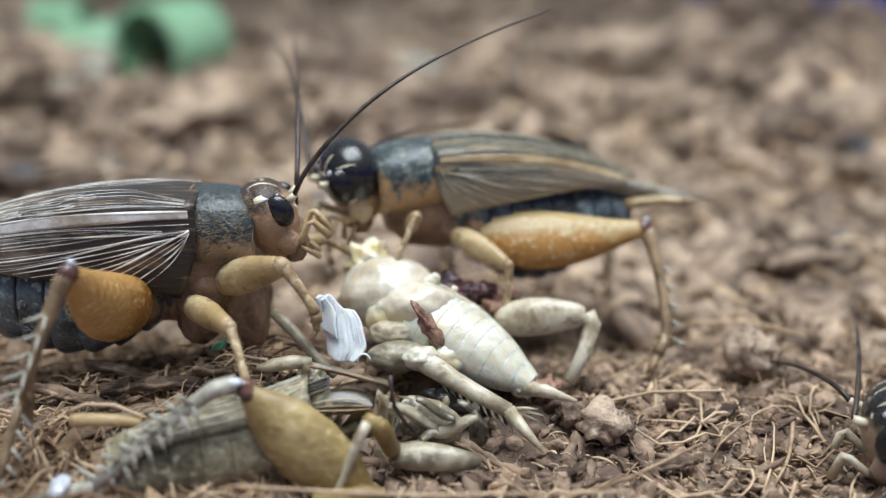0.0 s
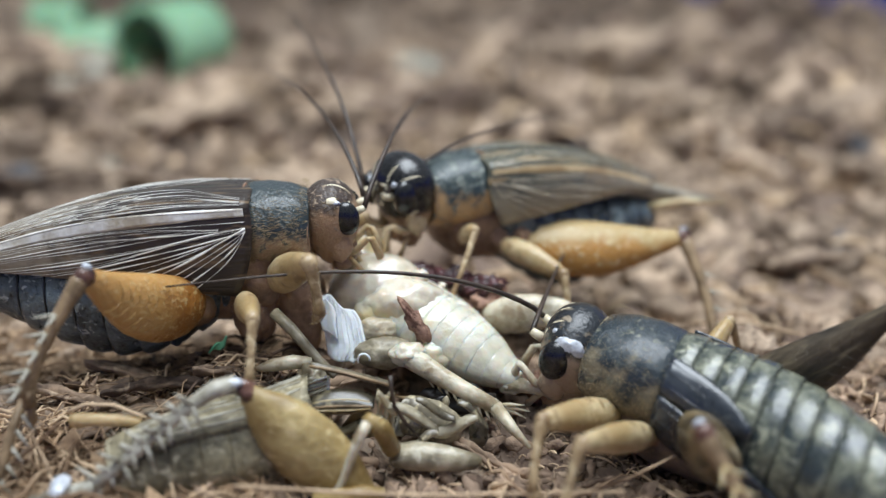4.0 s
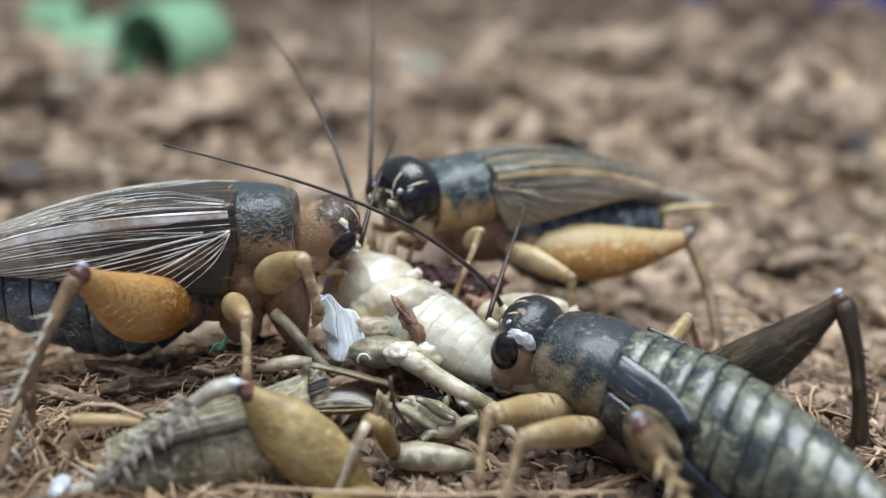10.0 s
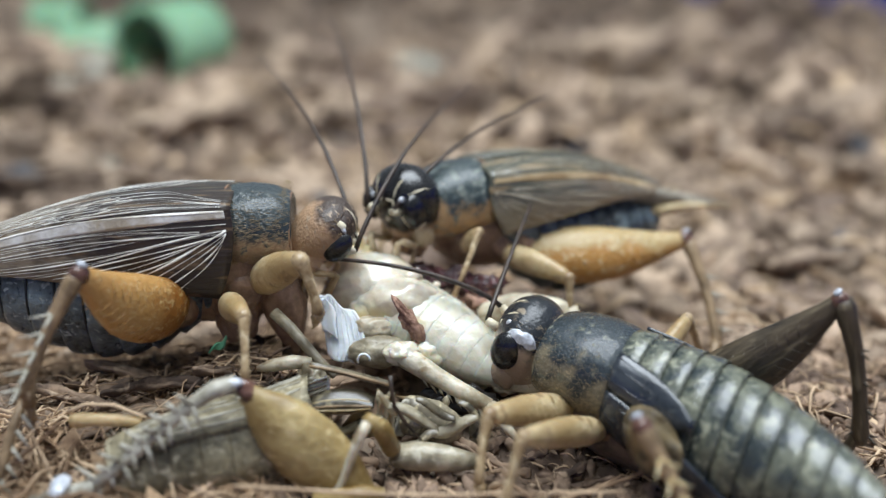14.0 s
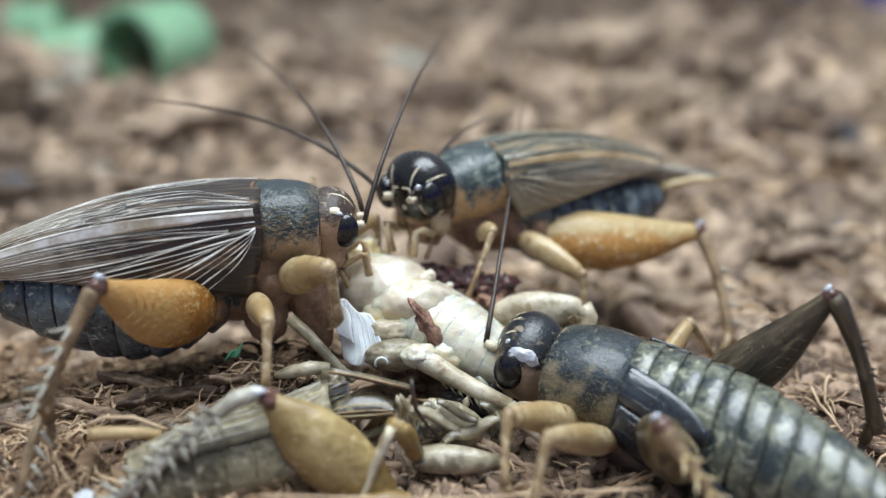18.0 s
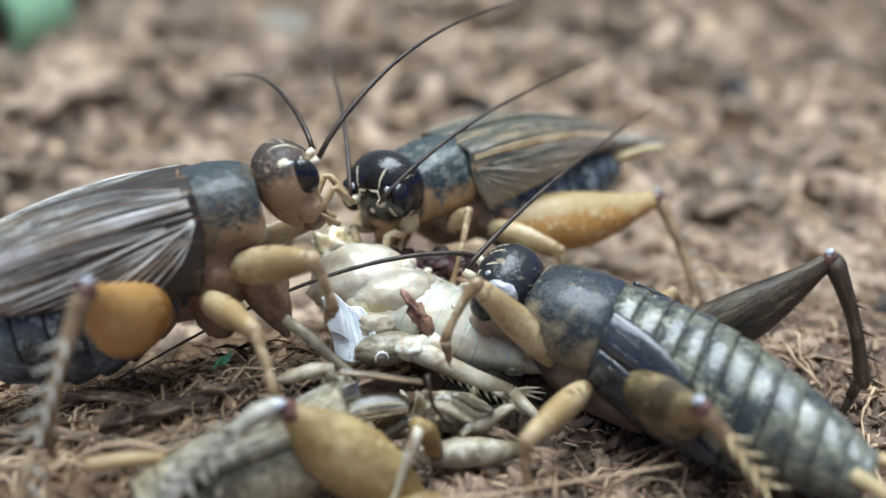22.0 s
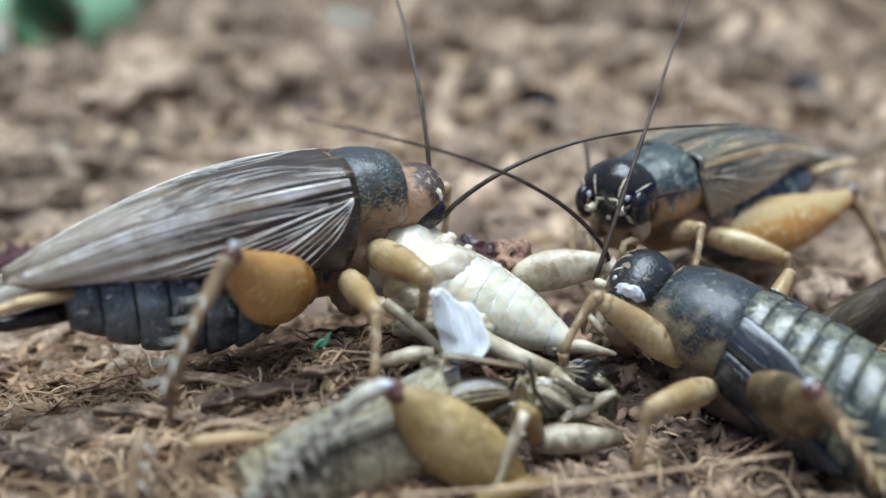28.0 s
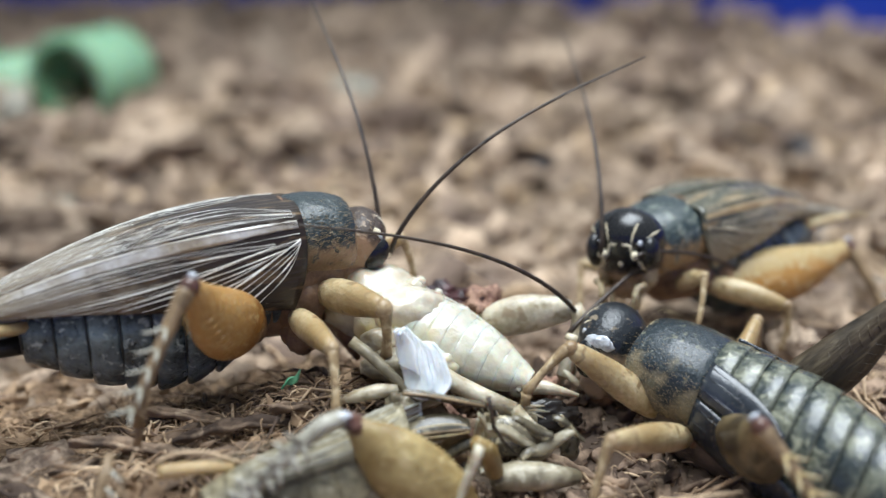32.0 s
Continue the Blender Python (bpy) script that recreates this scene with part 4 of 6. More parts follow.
gx, gy = graded(-200, 230, -42, 36, 0.42, 1.035), graded(-80, 640, 34, 74, 0.42, 1.03)
GX, GY = np.meshgrid(gx, gy)
GZ = ground_height(GX, GY)
w = len(gx)
idx = np.arange(len(gx) * len(gy)).reshape(len(gy), w)
quads = np.stack([idx[:-1, :-1], idx[:-1, 1:], idx[1:, 1:], idx[1:, :-1]], -1).reshape(-1, 4)
ground = part("ground", (np.stack([GX, GY, GZ], -1).reshape(-1, 3), quads.tolist()), SOIL)
tagged(ground, "loose crumbly brown soil on the floor of a bin", "soil", kind="structure")


def rough_stones(level, count, rough, seed):
    out = []
    for i in range(count):
        v, _ = blob((0, 0, 0), (1, 1, 1), level, rough, 1.15, seed + i)
        out.append(np.array(v))
    return out


STONES = {1: rough_stones(1, 14, 0.75, 100), 2: rough_stones(2, 14, 0.9, 200)}


def crumbs(name, count, xs, ys, lo, hi, big, label, avoid=False, power=2.4, mat=None):
    """Loose crumbs of every size from lo to hi; those past big are the more broken ones."""
    verts, faces, k = [], [], 0
    for i in range(count):
        x, y = rng.uniform(*xs), ys[0] + (ys[1] - ys[0]) * rng.random() ** 1.15
        r = lo + (hi - lo) * rng.random() ** power
        if avoid and -8 < x < 7 and 46 < y < 57 and rng.random() < 0.4:
            continue
        level = 2 if r > big else 1
        vs, fs = STONES[level][int(rng.integers(14))], np.array(ICO[level][1])
        sc = r * np.array([rng.uniform(0.8, 2.3), rng.uniform(0.5, 1.15), rng.uniform(0.3, 0.85)])
        q = np.array(Euler(rng.uniform(-0.8, 0.8, 3) + (0, 0, rng.uniform(0, 6.28))).to_matrix())
        p = (vs * sc) @ q.T
        z = float(ground_height(x, y)) + r * rng.uniform(-0.15, 0.35)
        verts.append(p + (x, y, z))
        faces.append(fs + k)
        k += len(vs)
    faces = [q for f in faces for q in f.tolist()]
    ob = part(name, (np.concatenate(verts), faces), mat or CRUMB)
    return tagged(ob, label, "soil", kind="stuff")


crumbs("fine_soil_crumbs", 15000, (-44, 38), (33, 74), 0.08, 0.75, 0.38, "fine tan and brown soil crumbs on the ground", avoid=True, power=3.0, mat=NEAR_CRUMB)
crumbs("soil_crumbs", 9500, (-75, 90), (64, 170), 0.18, 2.2, 1.0, "coarse tan and brown soil crumbs on the ground", power=3.0)
crumbs("far_soil_crumbs", 6000, (-190, 175), (140, 600), 0.5, 5.0, 3.0, "coarse brown soil crumbs across the bin", power=3.2)


def shreds(name, count, xs, ys, longest, thickest, label, mat=None):
    """Short bent plant fibres and flat flakes lying every way on the soil."""
    verts, faces, k = [], [], 0
    for i in range(count):
        x, y = rng.uniform(*xs), rng.uniform(*ys)
        if -9 < x < 5 and 47 < y < 58:
            continue
        z = float(ground_height(x, y))
        if i % 6:
            n, ln, r = 5, longest * (0.12 + 0.88 * rng.random() ** 2), thickest * (0.25 + 0.75 * rng.random() ** 2)
            a, bend, rise = rng.uniform(0, 6.28), rng.uniform(-2.4, 2.4), rng.uniform(-0.25, 0.35)
            u = np.linspace(0, 1, n)
            cx = x + np.cumsum(np.cos(a + bend * u)) * ln / n
            cy = y + np.cumsum(np.sin(a + bend * u)) * ln / n
            cz = z + 0.15 + rng.uniform(0, 0.5) + rise * ln * (u - 0.5) + 0.12 * ln * np.sin(3.1 * u)
            c = np.stack([cx, cy, cz], -1)
            w = np.array([[-math.sin(a), math.cos(a), 0.0], [0.5 * math.sin(a), -0.5 * math.cos(a), 0.8], [0.5 * math.sin(a), -0.5 * math.cos(a), -0.8]])
            p = (c[:, None, :] + w[None] * (r * np.array([0.6, 1, 0.9, 0.8, 0.3]))[:, None, None]).reshape(-1, 3)
            f = [(3 * j + b, 3 * j + (b + 1) % 3, 3 * j + 3 + (b + 1) % 3, 3 * j + 3 + b) for j in range(n - 1) for b in range(3)]
        else:
            m = int(rng.integers(4, 7))
            ang = np.linspace(0, 6.28, m, endpoint=False) + rng.uniform(-0.3, 0.3, m)
            rad = longest * 0.12 * rng.uniform(0.5, 1.4, m) * (0.4 + rng.random())
            flat = np.stack([rad * np.cos(ang) * rng.uniform(1, 2), rad * np.sin(ang), 0.1 * rad * rng.uniform(-1, 1, m)], -1)
            flat = np.concatenate([flat + (0, 0, thickest * 0.25), flat - (0, 0, thickest * 0.25)])
            rot = np.array(Euler((rng.uniform(-0.9, 0.9), rng.uniform(-0.9, 0.9), rng.uniform(0, 6.28))).to_matrix())
            p = flat @ rot.T + (x, y, z + 0.25 + rng.uniform(0, 0.3))
            f = [tuple(range(m)), tuple(range(2 * m - 1, m - 1, -1))] + [(j, m + j, m + (j + 1) % m, (j + 1) % m) for j in range(m)]
        verts.append(p)
        faces += [tuple(j + k for j in t) for t in f]
        k += len(p)
    return tagged(part(name, (np.concatenate(verts), faces), mat or SHRED), label, "plant litter", kind="stuff")


shreds("soil_shreds", 5200, (-30, 36), (35, 74), 2.6, 0.12, "fine tan plant fibres and flakes in the soil")
shreds("left_soil_shreds", 2600, (-42, -10), (35, 58), 4.0, 0.10, "dense dry tan plant fibres on the soil", COIR)
shreds("coir_fibres", 9000, (-44, -9), (36, 66), 6.0, 0.075, "tangled light tan coir fibres on the soil", COIR)
shreds("bark_litter", 900, (-21, -8.8), (47, 55), 3.4, 0.3, "dark brown shredded bark on the soil", LITTER)
shreds("far_soil_shreds", 5500, (-80, 100), (66, 190), 10.0, 0.55, "tan plant fibres and flakes on the far soil")


def on_ground(x, y, lift=0.0):
    return float(ground_height(x, y)) + lift


def bin_wall(name, lo, hi, label, turn=0.0):
    def f(a, b):
        return [(x, y, z) for x in (a[0], b[0]) for y in (a[1], b[1]) for z in (a[2], b[2])]
    v = f(lo, hi)
    faces = [(0, 1, 3, 2), (4, 6, 7, 5), (0, 4, 5, 1), (2, 3, 7, 6), (0, 2, 6, 4), (1, 5, 7, 3)]
    wall = tagged(part(name, (v, faces), BLUE, smooth=False), label, "bin wall", kind="structure")
    wall.matrix_basis = pose(0, 0, 0, 0, 0, turn)


bin_wall("wall_east", (176, -160, -12), (179, 660, 60), "glossy blue plastic side of the bin", 8.7)
bin_wall("wall_west", (-204, -80, -12), (-201, 640, 45), "glossy blue plastic side of the bin")
bin_wall("wall_north", (-204, 641, -12), (240, 644, 45), "glossy blue plastic end of the bin")
bin_wall("wall_south", (-204, -84, -12), (240, -81, 45), "glossy blue plastic end of the bin")


# ---- green toy tubes at the back ----
def ring_tube(r_out, r_in, length, n=32):
    rings = []
    for x, r in ((0, r_in), (0, r_out * 0.97), (0.4, r_out), (length - 0.4, r_out), (length, r_out * 0.97), (length, r_in), (length * 0.5, r_in)):
        rings.append([(x, r * math.cos(2 * math.pi * j / n), r * math.sin(2 * math.pi * j / n)) for j in range(n)])
    rings.append(rings[0])
    return loft(rings, cap=False)


def green_tube(x, y, z, yaw, pitch, r_out, r_in, length, label):
    t = tagged(empty("plastic_tube", pose(x * MM, y * MM, z * MM, 0, pitch, yaw)), label, "plastic tube", "green plastic tubes")
    part("barrel", ring_tube(r_out, r_in, length), GREEN, t)
    part("rim", ring_tube(r_out * 1.06, r_in * 1.001, 1.4), GREEN, t)
    return t


green_tube(-48.0, 156, 10.0, 62, -4, 7.2, 5.9, 13, "pale green plastic tube lying open end forward on the soil")
green_tube(-66, 168, 8.5, 14, -4, 5.0, 3.6, 13, "short pale green plastic tube lying sideways on the soil")
green_tube(-77, 186, 11.5, -4, 0, 5.0, 3.8, 9, "pale green plastic tube lying sideways behind the others")


# ---- loose clods, twig, fibres, straw ----
def clod(x, y, z, r, mat, label, name="clod", seed=1, group="soil clods", stretch=(1, 1, 0.8), rough=0.55, level=3):
    ob = part(name, blob((0, 0, 0), (r * stretch[0], r * stretch[1], r * stretch[2]), level, rough, 1.1, seed), mat)
    ob.matrix_basis = pose(x * MM, y * MM, z * MM, 0, 0, seed * 47 % 360)
    return tagged(ob, label, "clod", group)


stuck_clod = clod(3.2, 56.8, 5.0, 1.15, RED, "reddish brown soil clod stuck to the carcass", seed=3, rough=0.8)
tail_clod = clod(6.0, 52.0, 1.3, 0.9, RED, "reddish brown soil clod beside the carcass", seed=5, rough=0.8)
clod(20.4, 57.5, 1.2, 1.7, CLOD, "large orange-brown soil clod on the ground", seed=7)
clod(9.2, 49.0, 0.7, 1.4, CLOD, "tan soil clod on the ground beside the carcass", seed=9)
clod(7.6, 49.8, 0.7, 0.9, CLOD, "tan soil clod on the ground beside the carcass", seed=10)
clod(-18.9, 41.0, 1.4, 0.8, BLUISH_WHITE, "small pale bluish grey pebble on the soil", seed=2, name="pebble", stretch=(1.1, 0.6, 0.45), rough=0.2)
clod(36.0, 118.0, 4.0, 3.2, CLOD, "dark bluish grey clod far back on the soil", seed=12)
for i in range(112):
    y = 42 + 125 * rng.random() ** 1.1
    x = rng.uniform(-0.54, 0.62) * y
    if -16 < x < 26 and y < 68:
        continue
    r = rng.uniform(0.6, 1.4) * (1 + y / 75)
    look_of, text = (CLOD, "rough tan soil clod lying on the ground") if i % 6 else (DARK_BIT, "dark grey bit of debris lying on the soil")
    if i % 17 == 3 and y > 75:
        look_of, text = LEG_E, "pale grey flake of debris lying on the soil"
    clod(x, y, on_ground(x, y, r * 0.2), r * (1 if i % 6 else 0.7), look_of, text, seed=20 + i, level=3, rough=0.8, stretch=(rng.uniform(0.9, 1.8), rng.uniform(0.7, 1.1), rng.uniform(0.45, 0.75)))

clod(-54.4, 150.0, 6.8, 2.6, LEG_E, "pale grey-white chunk lying below the green tubes", name="chunk", seed=71, stretch=(1.1, 0.8, 0.8))
clod(-55.6, 140.0, 5.6, 2.2, LEG_E, "pale grey-white chunk lying below the green tubes", name="chunk", seed=73, stretch=(0.9, 0.8, 1.0))
clod(-32.0, 66.0, 5.0, 1.5, TWIG, "wet dark red-brown lump of debris on the soil", name="debris_lump", seed=75, stretch=(1.5, 0.9, 0.6))
for i in range(46):
    x, y = rng.uniform(-34, -13), rng.uniform(40, 62)
    if -24 < x < -8 and 50 < y < 60:
        continue
    r = rng.uniform(0.5, 1.3)
    clod(x, y, on_ground(x, y, r * 0.1), r, CLOD, "small crumbly tan soil clod among dry fibres", seed=400 + i, level=3, rough=1.1, stretch=(rng.uniform(0.9, 1.6), rng.uniform(0.8, 1.1), rng.uniform(0.5, 0.8)))
for i in range(64):
    y = rng.uniform(76, 170)
    x = rng.uniform(-0.5, -0.06) * y if i % 3 else rng.uniform(0.1, 0.55) * y
    r = rng.uniform(2.2, 4.2) * (0.5 + y / 150)
    clod(x, y, on_ground(x, y, r * 0.05), r, CLOD, "large crumbly tan soil clod on the ground", seed=300 + i, level=4, rough=1.1, stretch=(rng.uniform(1.0, 2.2), rng.uniform(0.7, 1.1), rng.uniform(0.35, 0.6)))

twig = tagged(empty("twig_piece"), "wet dark red-brown piece of bark on the carcass", "twig")
for i in range(8):
    part("bark_lump", blob((-2.2 + 0.75 * i, 58.6 - 0.25 * i, 6.3 - 0.06 * i + 0.25 * math.sin(i * 2.1)), (0.9, 0.8, 0.62), 3, 0.8, 1.5, i), TWIG, twig)
part("splinter", tube([(1.6, 57.0, 6.0), (2.6, 56.6, 5.3), (3.1, 56.2, 4.4)], [0.4, 0.32, 0.15], 8), TWIG, twig)
chip = part("bark_chip", blob((0, 0, 0), (0.46, 0.36, 1.75), 3, 0.9, 1.4, 4), RED)
chip.matrix_basis = pose(-0.8 * MM, 51.0 * MM, 5.3 * MM, 8, -32, 10)
tagged(chip, "small dark red-brown bark chip on the pale carcass", "bark chip")

for i in range(290):
    near = i < 260
    y = rng.uniform(36, 62) if near else rng.uniform(60, 100)
    x = rng.uniform(-0.48, -0.12) * y if i % 2 else rng.uniform(-0.1, 0.55) * y
    if -13 < x < 8 and 44 < y < 60:
        x, y = x - 12 if x < -3 else x + 14, y - 2
    if i % 3 == 0:
        x, y = rng.uniform(-27, -11), rng.uniform(38, 53)
    a, ln = rng.uniform(0, 6.28), rng.uniform(2.5, 8.0)
    pts = []
    bend = rng.uniform(-1.2, 1.2)
    for k in range(7):
        u = k / 6
        px, py = x + ln * (u - 0.5) * math.cos(a + bend * u), y + ln * (u - 0.5) * math.sin(a + bend * u)
        pts.append((px, py, on_ground(px, py, 0.25 + rng.uniform(0.0, 0.5) + 0.9 * math.sin(math.pi * u) * rng.random())))
    r = rng.uniform(0.05, 0.14)
    tagged(part("root_fibre", tube(pts, [r * (1 - 0.5 * k / 6) for k in range(7)], 6), FIBRE), "thin dry tan root fibre lying on the soil", "fibre", "root fibres")

for i, (x, y, a, ln) in enumerate(((-15, 49.5, 10, 9), (-20, 48.5, -12, 10), (-11, 50.5, 25, 7), (-24, 51, 5, 9), (-9, 47.8, -20, 6), (-19, 46.5, 30, 7), (-26, 46, -35, 8), (-13, 47.2, 4, 6), (-17, 51.5, -8, 9), (-8, 50.0, 12, 7), (-22, 49.5, 18, 8), (-11, 48.8, -6, 8), (-16, 48.0, 14, 7), (-6, 45.6, 8, 5), (2.5, 46.4, -25, 5), (5, 45.0, 20, 6), (12, 47, -10, 5), (16, 51, 15, 4))):
    def strip(u, v, x=x, y=y, a=math.radians(a), ln=ln, i=i):
        d, w = (u - 0.5) * ln, (v - 0.5) * (0.55 + 0.2 * math.sin(5 * u + i) + 0.12 * math.sin(23 * u + 2 * i)) * (1 - 0.7 * abs(2 * u - 1) ** 3)
        px, py = x + d * math.cos(a) - w * math.sin(a), y + d * math.sin(a) + w * math.cos(a)
        return (px, py, on_ground(x, y, 0.9) + 0.5 * math.sin(4 * u + i) + 0.2 * math.cos(6 * v + 3 * u) + 0.08 * math.sin(31 * u + 5 * v))
    tagged(part("bark_strip", flat_sheet(strip, 26, 6, 0.22), BARK), "thin dark brown shred of bark on the soil", "bark shred", "bark shreds")

straw = [
    [(-19.5, 44.5, 3.1), (-18.3, 44.6, 3.1), (-17.0, 44.7, 3.0), (-15.9, 44.8, 2.8)],
    [(-10.3, 40.6, 1.6), (-4.0, 40.6, 1.2), (-0.5, 40.6, 1.1), (8.9, 40.6, 1.3)],
    [(-23.5, 42.8, 0.6), (-22.8, 43.0, 0.9), (-20.8, 43.0, 2.5), (-19.4, 43.0, 3.8)],
    [(-19.6, 44.6, 3.6), (-18.6, 44.6, 4.0), (-17.2, 44.7, 3.9), (-15.6, 44.8, 3.1)],
    [(4.8, 40.5, 0.5), (9.5, 42.5, 0.9), (14.0, 45.5, 1.2)],
    [(9.0, 50.6, 0.9), (12.5, 51.4, 1.3), (17.0, 51.8, 1.2)],
    [(17.5, 62.5, 1.2), (21.0, 61.0, 1.9), (25.0, 60.5, 1.1)],
    [(-25, 47, 2.6), (-22, 44.5, 3.4), (-19.5, 41.5, 1.8)],
    [(-20.5, 39.5, 1.0), (-17.5, 40.2, 1.5), (-13.5, 39.8, 0.5)],
]
for i, pts in enumerate(straw):
    full = []
    for a, b in zip(pts, pts[1:]):
        full += [tuple(Vector(a).lerp(Vector(b), k / 4)) for k in range(4)]
    full.append(pts[-1])
    r = 0.42 if i == 0 else 0.12
    tagged(part("straw", tube(full, [r * (1 - 0.35 * k / len(full)) for k in range(len(full))], 7, 0.7), STRAW if i == 0 else FIBRE), "dry yellow straw stalk lying over the soil", "straw", "straw stalks")
tagged(part("leaf_scrap", flat_sheet(lambda u, v: (-13.6 + 0.9 * u + 0.2 * v, 50.6 + 0.25 * math.sin(3 * u), 4.2 + 0.7 * v * (0.35 + 0.65 * u) + 0.3 * u + 0.1 * math.sin(7 * u)), 10, 10, 0.12), GREENBIT), "small dull green leaf scrap on the soil", "leaf")


# ---- pale carcass being eaten ----
def tapered_segments(root, name, a, b, radii, mat, squash=0.9, lip=1.0):
    a, b = Vector(a), Vector(b)
    n = len(radii) - 1
    m = aim(a, b, (0, 0, 1))
    ln = (b - a).length
    for i in range(n):
        rr = []
        for k, g in ((-0.12, 0.97), (0.12, 0.995), (0.55, 1.012), (0.9, 1.012), (1.0, 1.0), (1.02, 0.97)):
            u = max(0, i + k) / n
            q = radii[i] + (radii[i + 1] - radii[i]) * min(1, max(0, k))
            g = 1 + (g - 1) * lip
            rr.append(ring(u * ln, 0.015 * math.sin(i * 2.3), q * g, q * g * squash, q * g * squash, 22, 1.0, 0.02 * math.sin(i * 3.7)))
        v, f = loft(rr)
        part(name, ([tuple(m @ Vector(p)) for p in v], f), mat, root)


def placed_leg(root, name, a, b, thick, mat, hind=False, up=(0, 0, 1)):
    a, b = Vector(a), Vector(b)
    m = aim(a, b, up)
    v, f = femur_geo((b - a).length, thick, hind)
    return part(name, ([tuple(m @ Vector(p)) for p in v], f), mat, root)


carcass = tagged(empty("carcass"), "pale freshly moulted cricket carcass, half eaten, on the debris", "dead cricket")
tapered_segments(carcass, "abdomen_segment", (-2.2, 54.9, 5.4), (4.9, 50.8, 2.2), [2.5, 2.65, 2.7, 2.7, 2.65, 2.5, 2.3, 2.05, 1.7, 1.25, 0.8], CARCASS, 0.8, 0.07)
part("thorax", blob((-3.7, 56.0, 6.0), (3.0, 2.7, 2.3), 4, 0.13, 0.9, 2), TISSUE, carcass)
part("neck", blob((-4.9, 57.6, 7.2), (1.5, 1.6, 1.6), 4, 0.5, 1.1, 4), TISSUE, carcass)
part("torn_flesh", blob((-1.8, 53.9, 5.8), (2.7, 1.9, 1.7), 4, 0.14, 0.8, 11), TISSUE, carcass)
part("torn_flesh", blob((0.3, 53.8, 5.3), (1.8, 1.5, 1.15), 4, 0.15, 1.0, 13), TISSUE, carcass)
part("torn_flesh", blob((-3.2, 53.6, 5.2), (1.7, 1.2, 1.5), 4, 0.13, 1.0, 17), TISSUE, carcass)
for i in range(9):
    a, b = rng.uniform(0, 6.28), rng.uniform(0.1, 1.2)
    c = Vector((-2.0, 54.9, 5.5)) + Vector((3.1 * math.cos(a) * math.sin(b), 2.2 * math.sin(a) * math.sin(b), 1.9 * math.cos(b)))
    r = rng.uniform(0.2, 0.6)
    part("gut_lump", blob(c, (r, r * 0.9, r * 0.7), 2, 0.5, 1, i), TISSUE, carcass)
part("flank", blob((-3.4, 52.2, 4.9), (1.3, 0.8, 0.75), 4, 0.14, 0.9, 3), PALE_LEG, carcass)
part("flank_plate", blob((-2.9, 51.0, 3.9), (1.9, 0.8, 0.95), 4, 0.12, 1.0, 5), HUSK, carcass)
part("flank_plate", blob((-0.2, 51.2, 3.6), (1.4, 0.9, 1.0), 4, 0.15, 1.0, 7), CARCASS, carcass)
part("white_knee", blob((-1.6, 50.1, 4.2), (1.05, 0.8, 0.72), 4, 0.2, 1, 8), CARCASS, carcass)
placed_leg(carcass, "hind_femur", (3.0, 55.6, 4.2), (8.6, 55.0, 4.9), 2.5, PALE_LEG)
part("hind_tibia", tube([(8.6, 55.0, 5.0), (9.0, 54.7, 4.4), (8.5, 53.9, 3.0), (7.4, 52.8, 1.4)], [0.62, 0.55, 0.5, 0.42], 9), PALE_LEG, carcass)
comb = part("spiny_tibia", tube([(-1.9, 50.1, 4.3), (-1.0, 49.8, 3.9), (0.4, 49.2, 3.2), (1.8, 48.6, 2.6), (3.4, 47.9, 2.0)], [0.6, 0.66, 0.55, 0.5, 0.42], 10), PALE_LEG, carcass)
for i in range(9):
    u = i / 8
    p = Vector((-0.4, 49.3, 3.3)).lerp(Vector((3.3, 47.7, 1.7)), u)
    part("spine", tube([p, p + Vector((0.15, -0.2, -0.4)), p + Vector((0.4, -0.3, -0.75 - 0.2 * u))], [0.10, 0.08, 0.01], 6), PALE_LEG, comb)
part("tarsus", tube([(3.4, 47.9, 2.0), (4.3, 46.9, 1.2), (5.2, 46.0, 0.5)], [0.45, 0.32, 0.12], 8), PALE_LEG, carcass)
for i, (dx, dz) in enumerate(((1.6, 0.5), (1.9, 0.1), (1.7, -0.3))):
    part("claw", tube([(3.4, 47.9, 2.0), (3.4 + dx * 0.5, 47.7, 2.0 + dz * 0.5), (3.4 + dx, 47.5, 1.8 + dz)], [0.2, 0.12, 0.02], 6), PALE_LEG, carcass)
part("cercus", tube([(4.2, 50.6, 2.1), (5.6, 50.0, 2.2), (7.4, 49.2, 1.9)], [0.5, 0.42, 0.1], 8), PALE_LEG, carcass)
part("tail_plate", blob((4.4, 50.9, 2.0), (0.8, 0.8, 0.7), 3, 0.25, 1, 8), TISSUE, carcass)


def crumple(u, v):
    wide = 0.55 + 0.55 * math.sin(math.pi * (0.15 + 0.62 * v)) - 0.22 * max(0, v - 0.7) / 0.3
    x = -6.2 + (u - 0.5) * 2.3 * wide + 0.4 * math.sin(2.5 * v) + 0.05 * math.sin(11 * v)
    z = 6.6 - 3.1 * v + 0.45 * math.sin(4 * u + 1) * (1 - v) + 0.08 * math.sin(9 * u) * (1 - v)
    y = 52.0 + 0.5 * math.sin(3.2 * u + 2.2 * v) + 0.22 * math.sin(8 * u + 2 * v) + 0.03 * math.sin(15 * u - 4 * v) - 0.7 * v
    return (x, y, z)


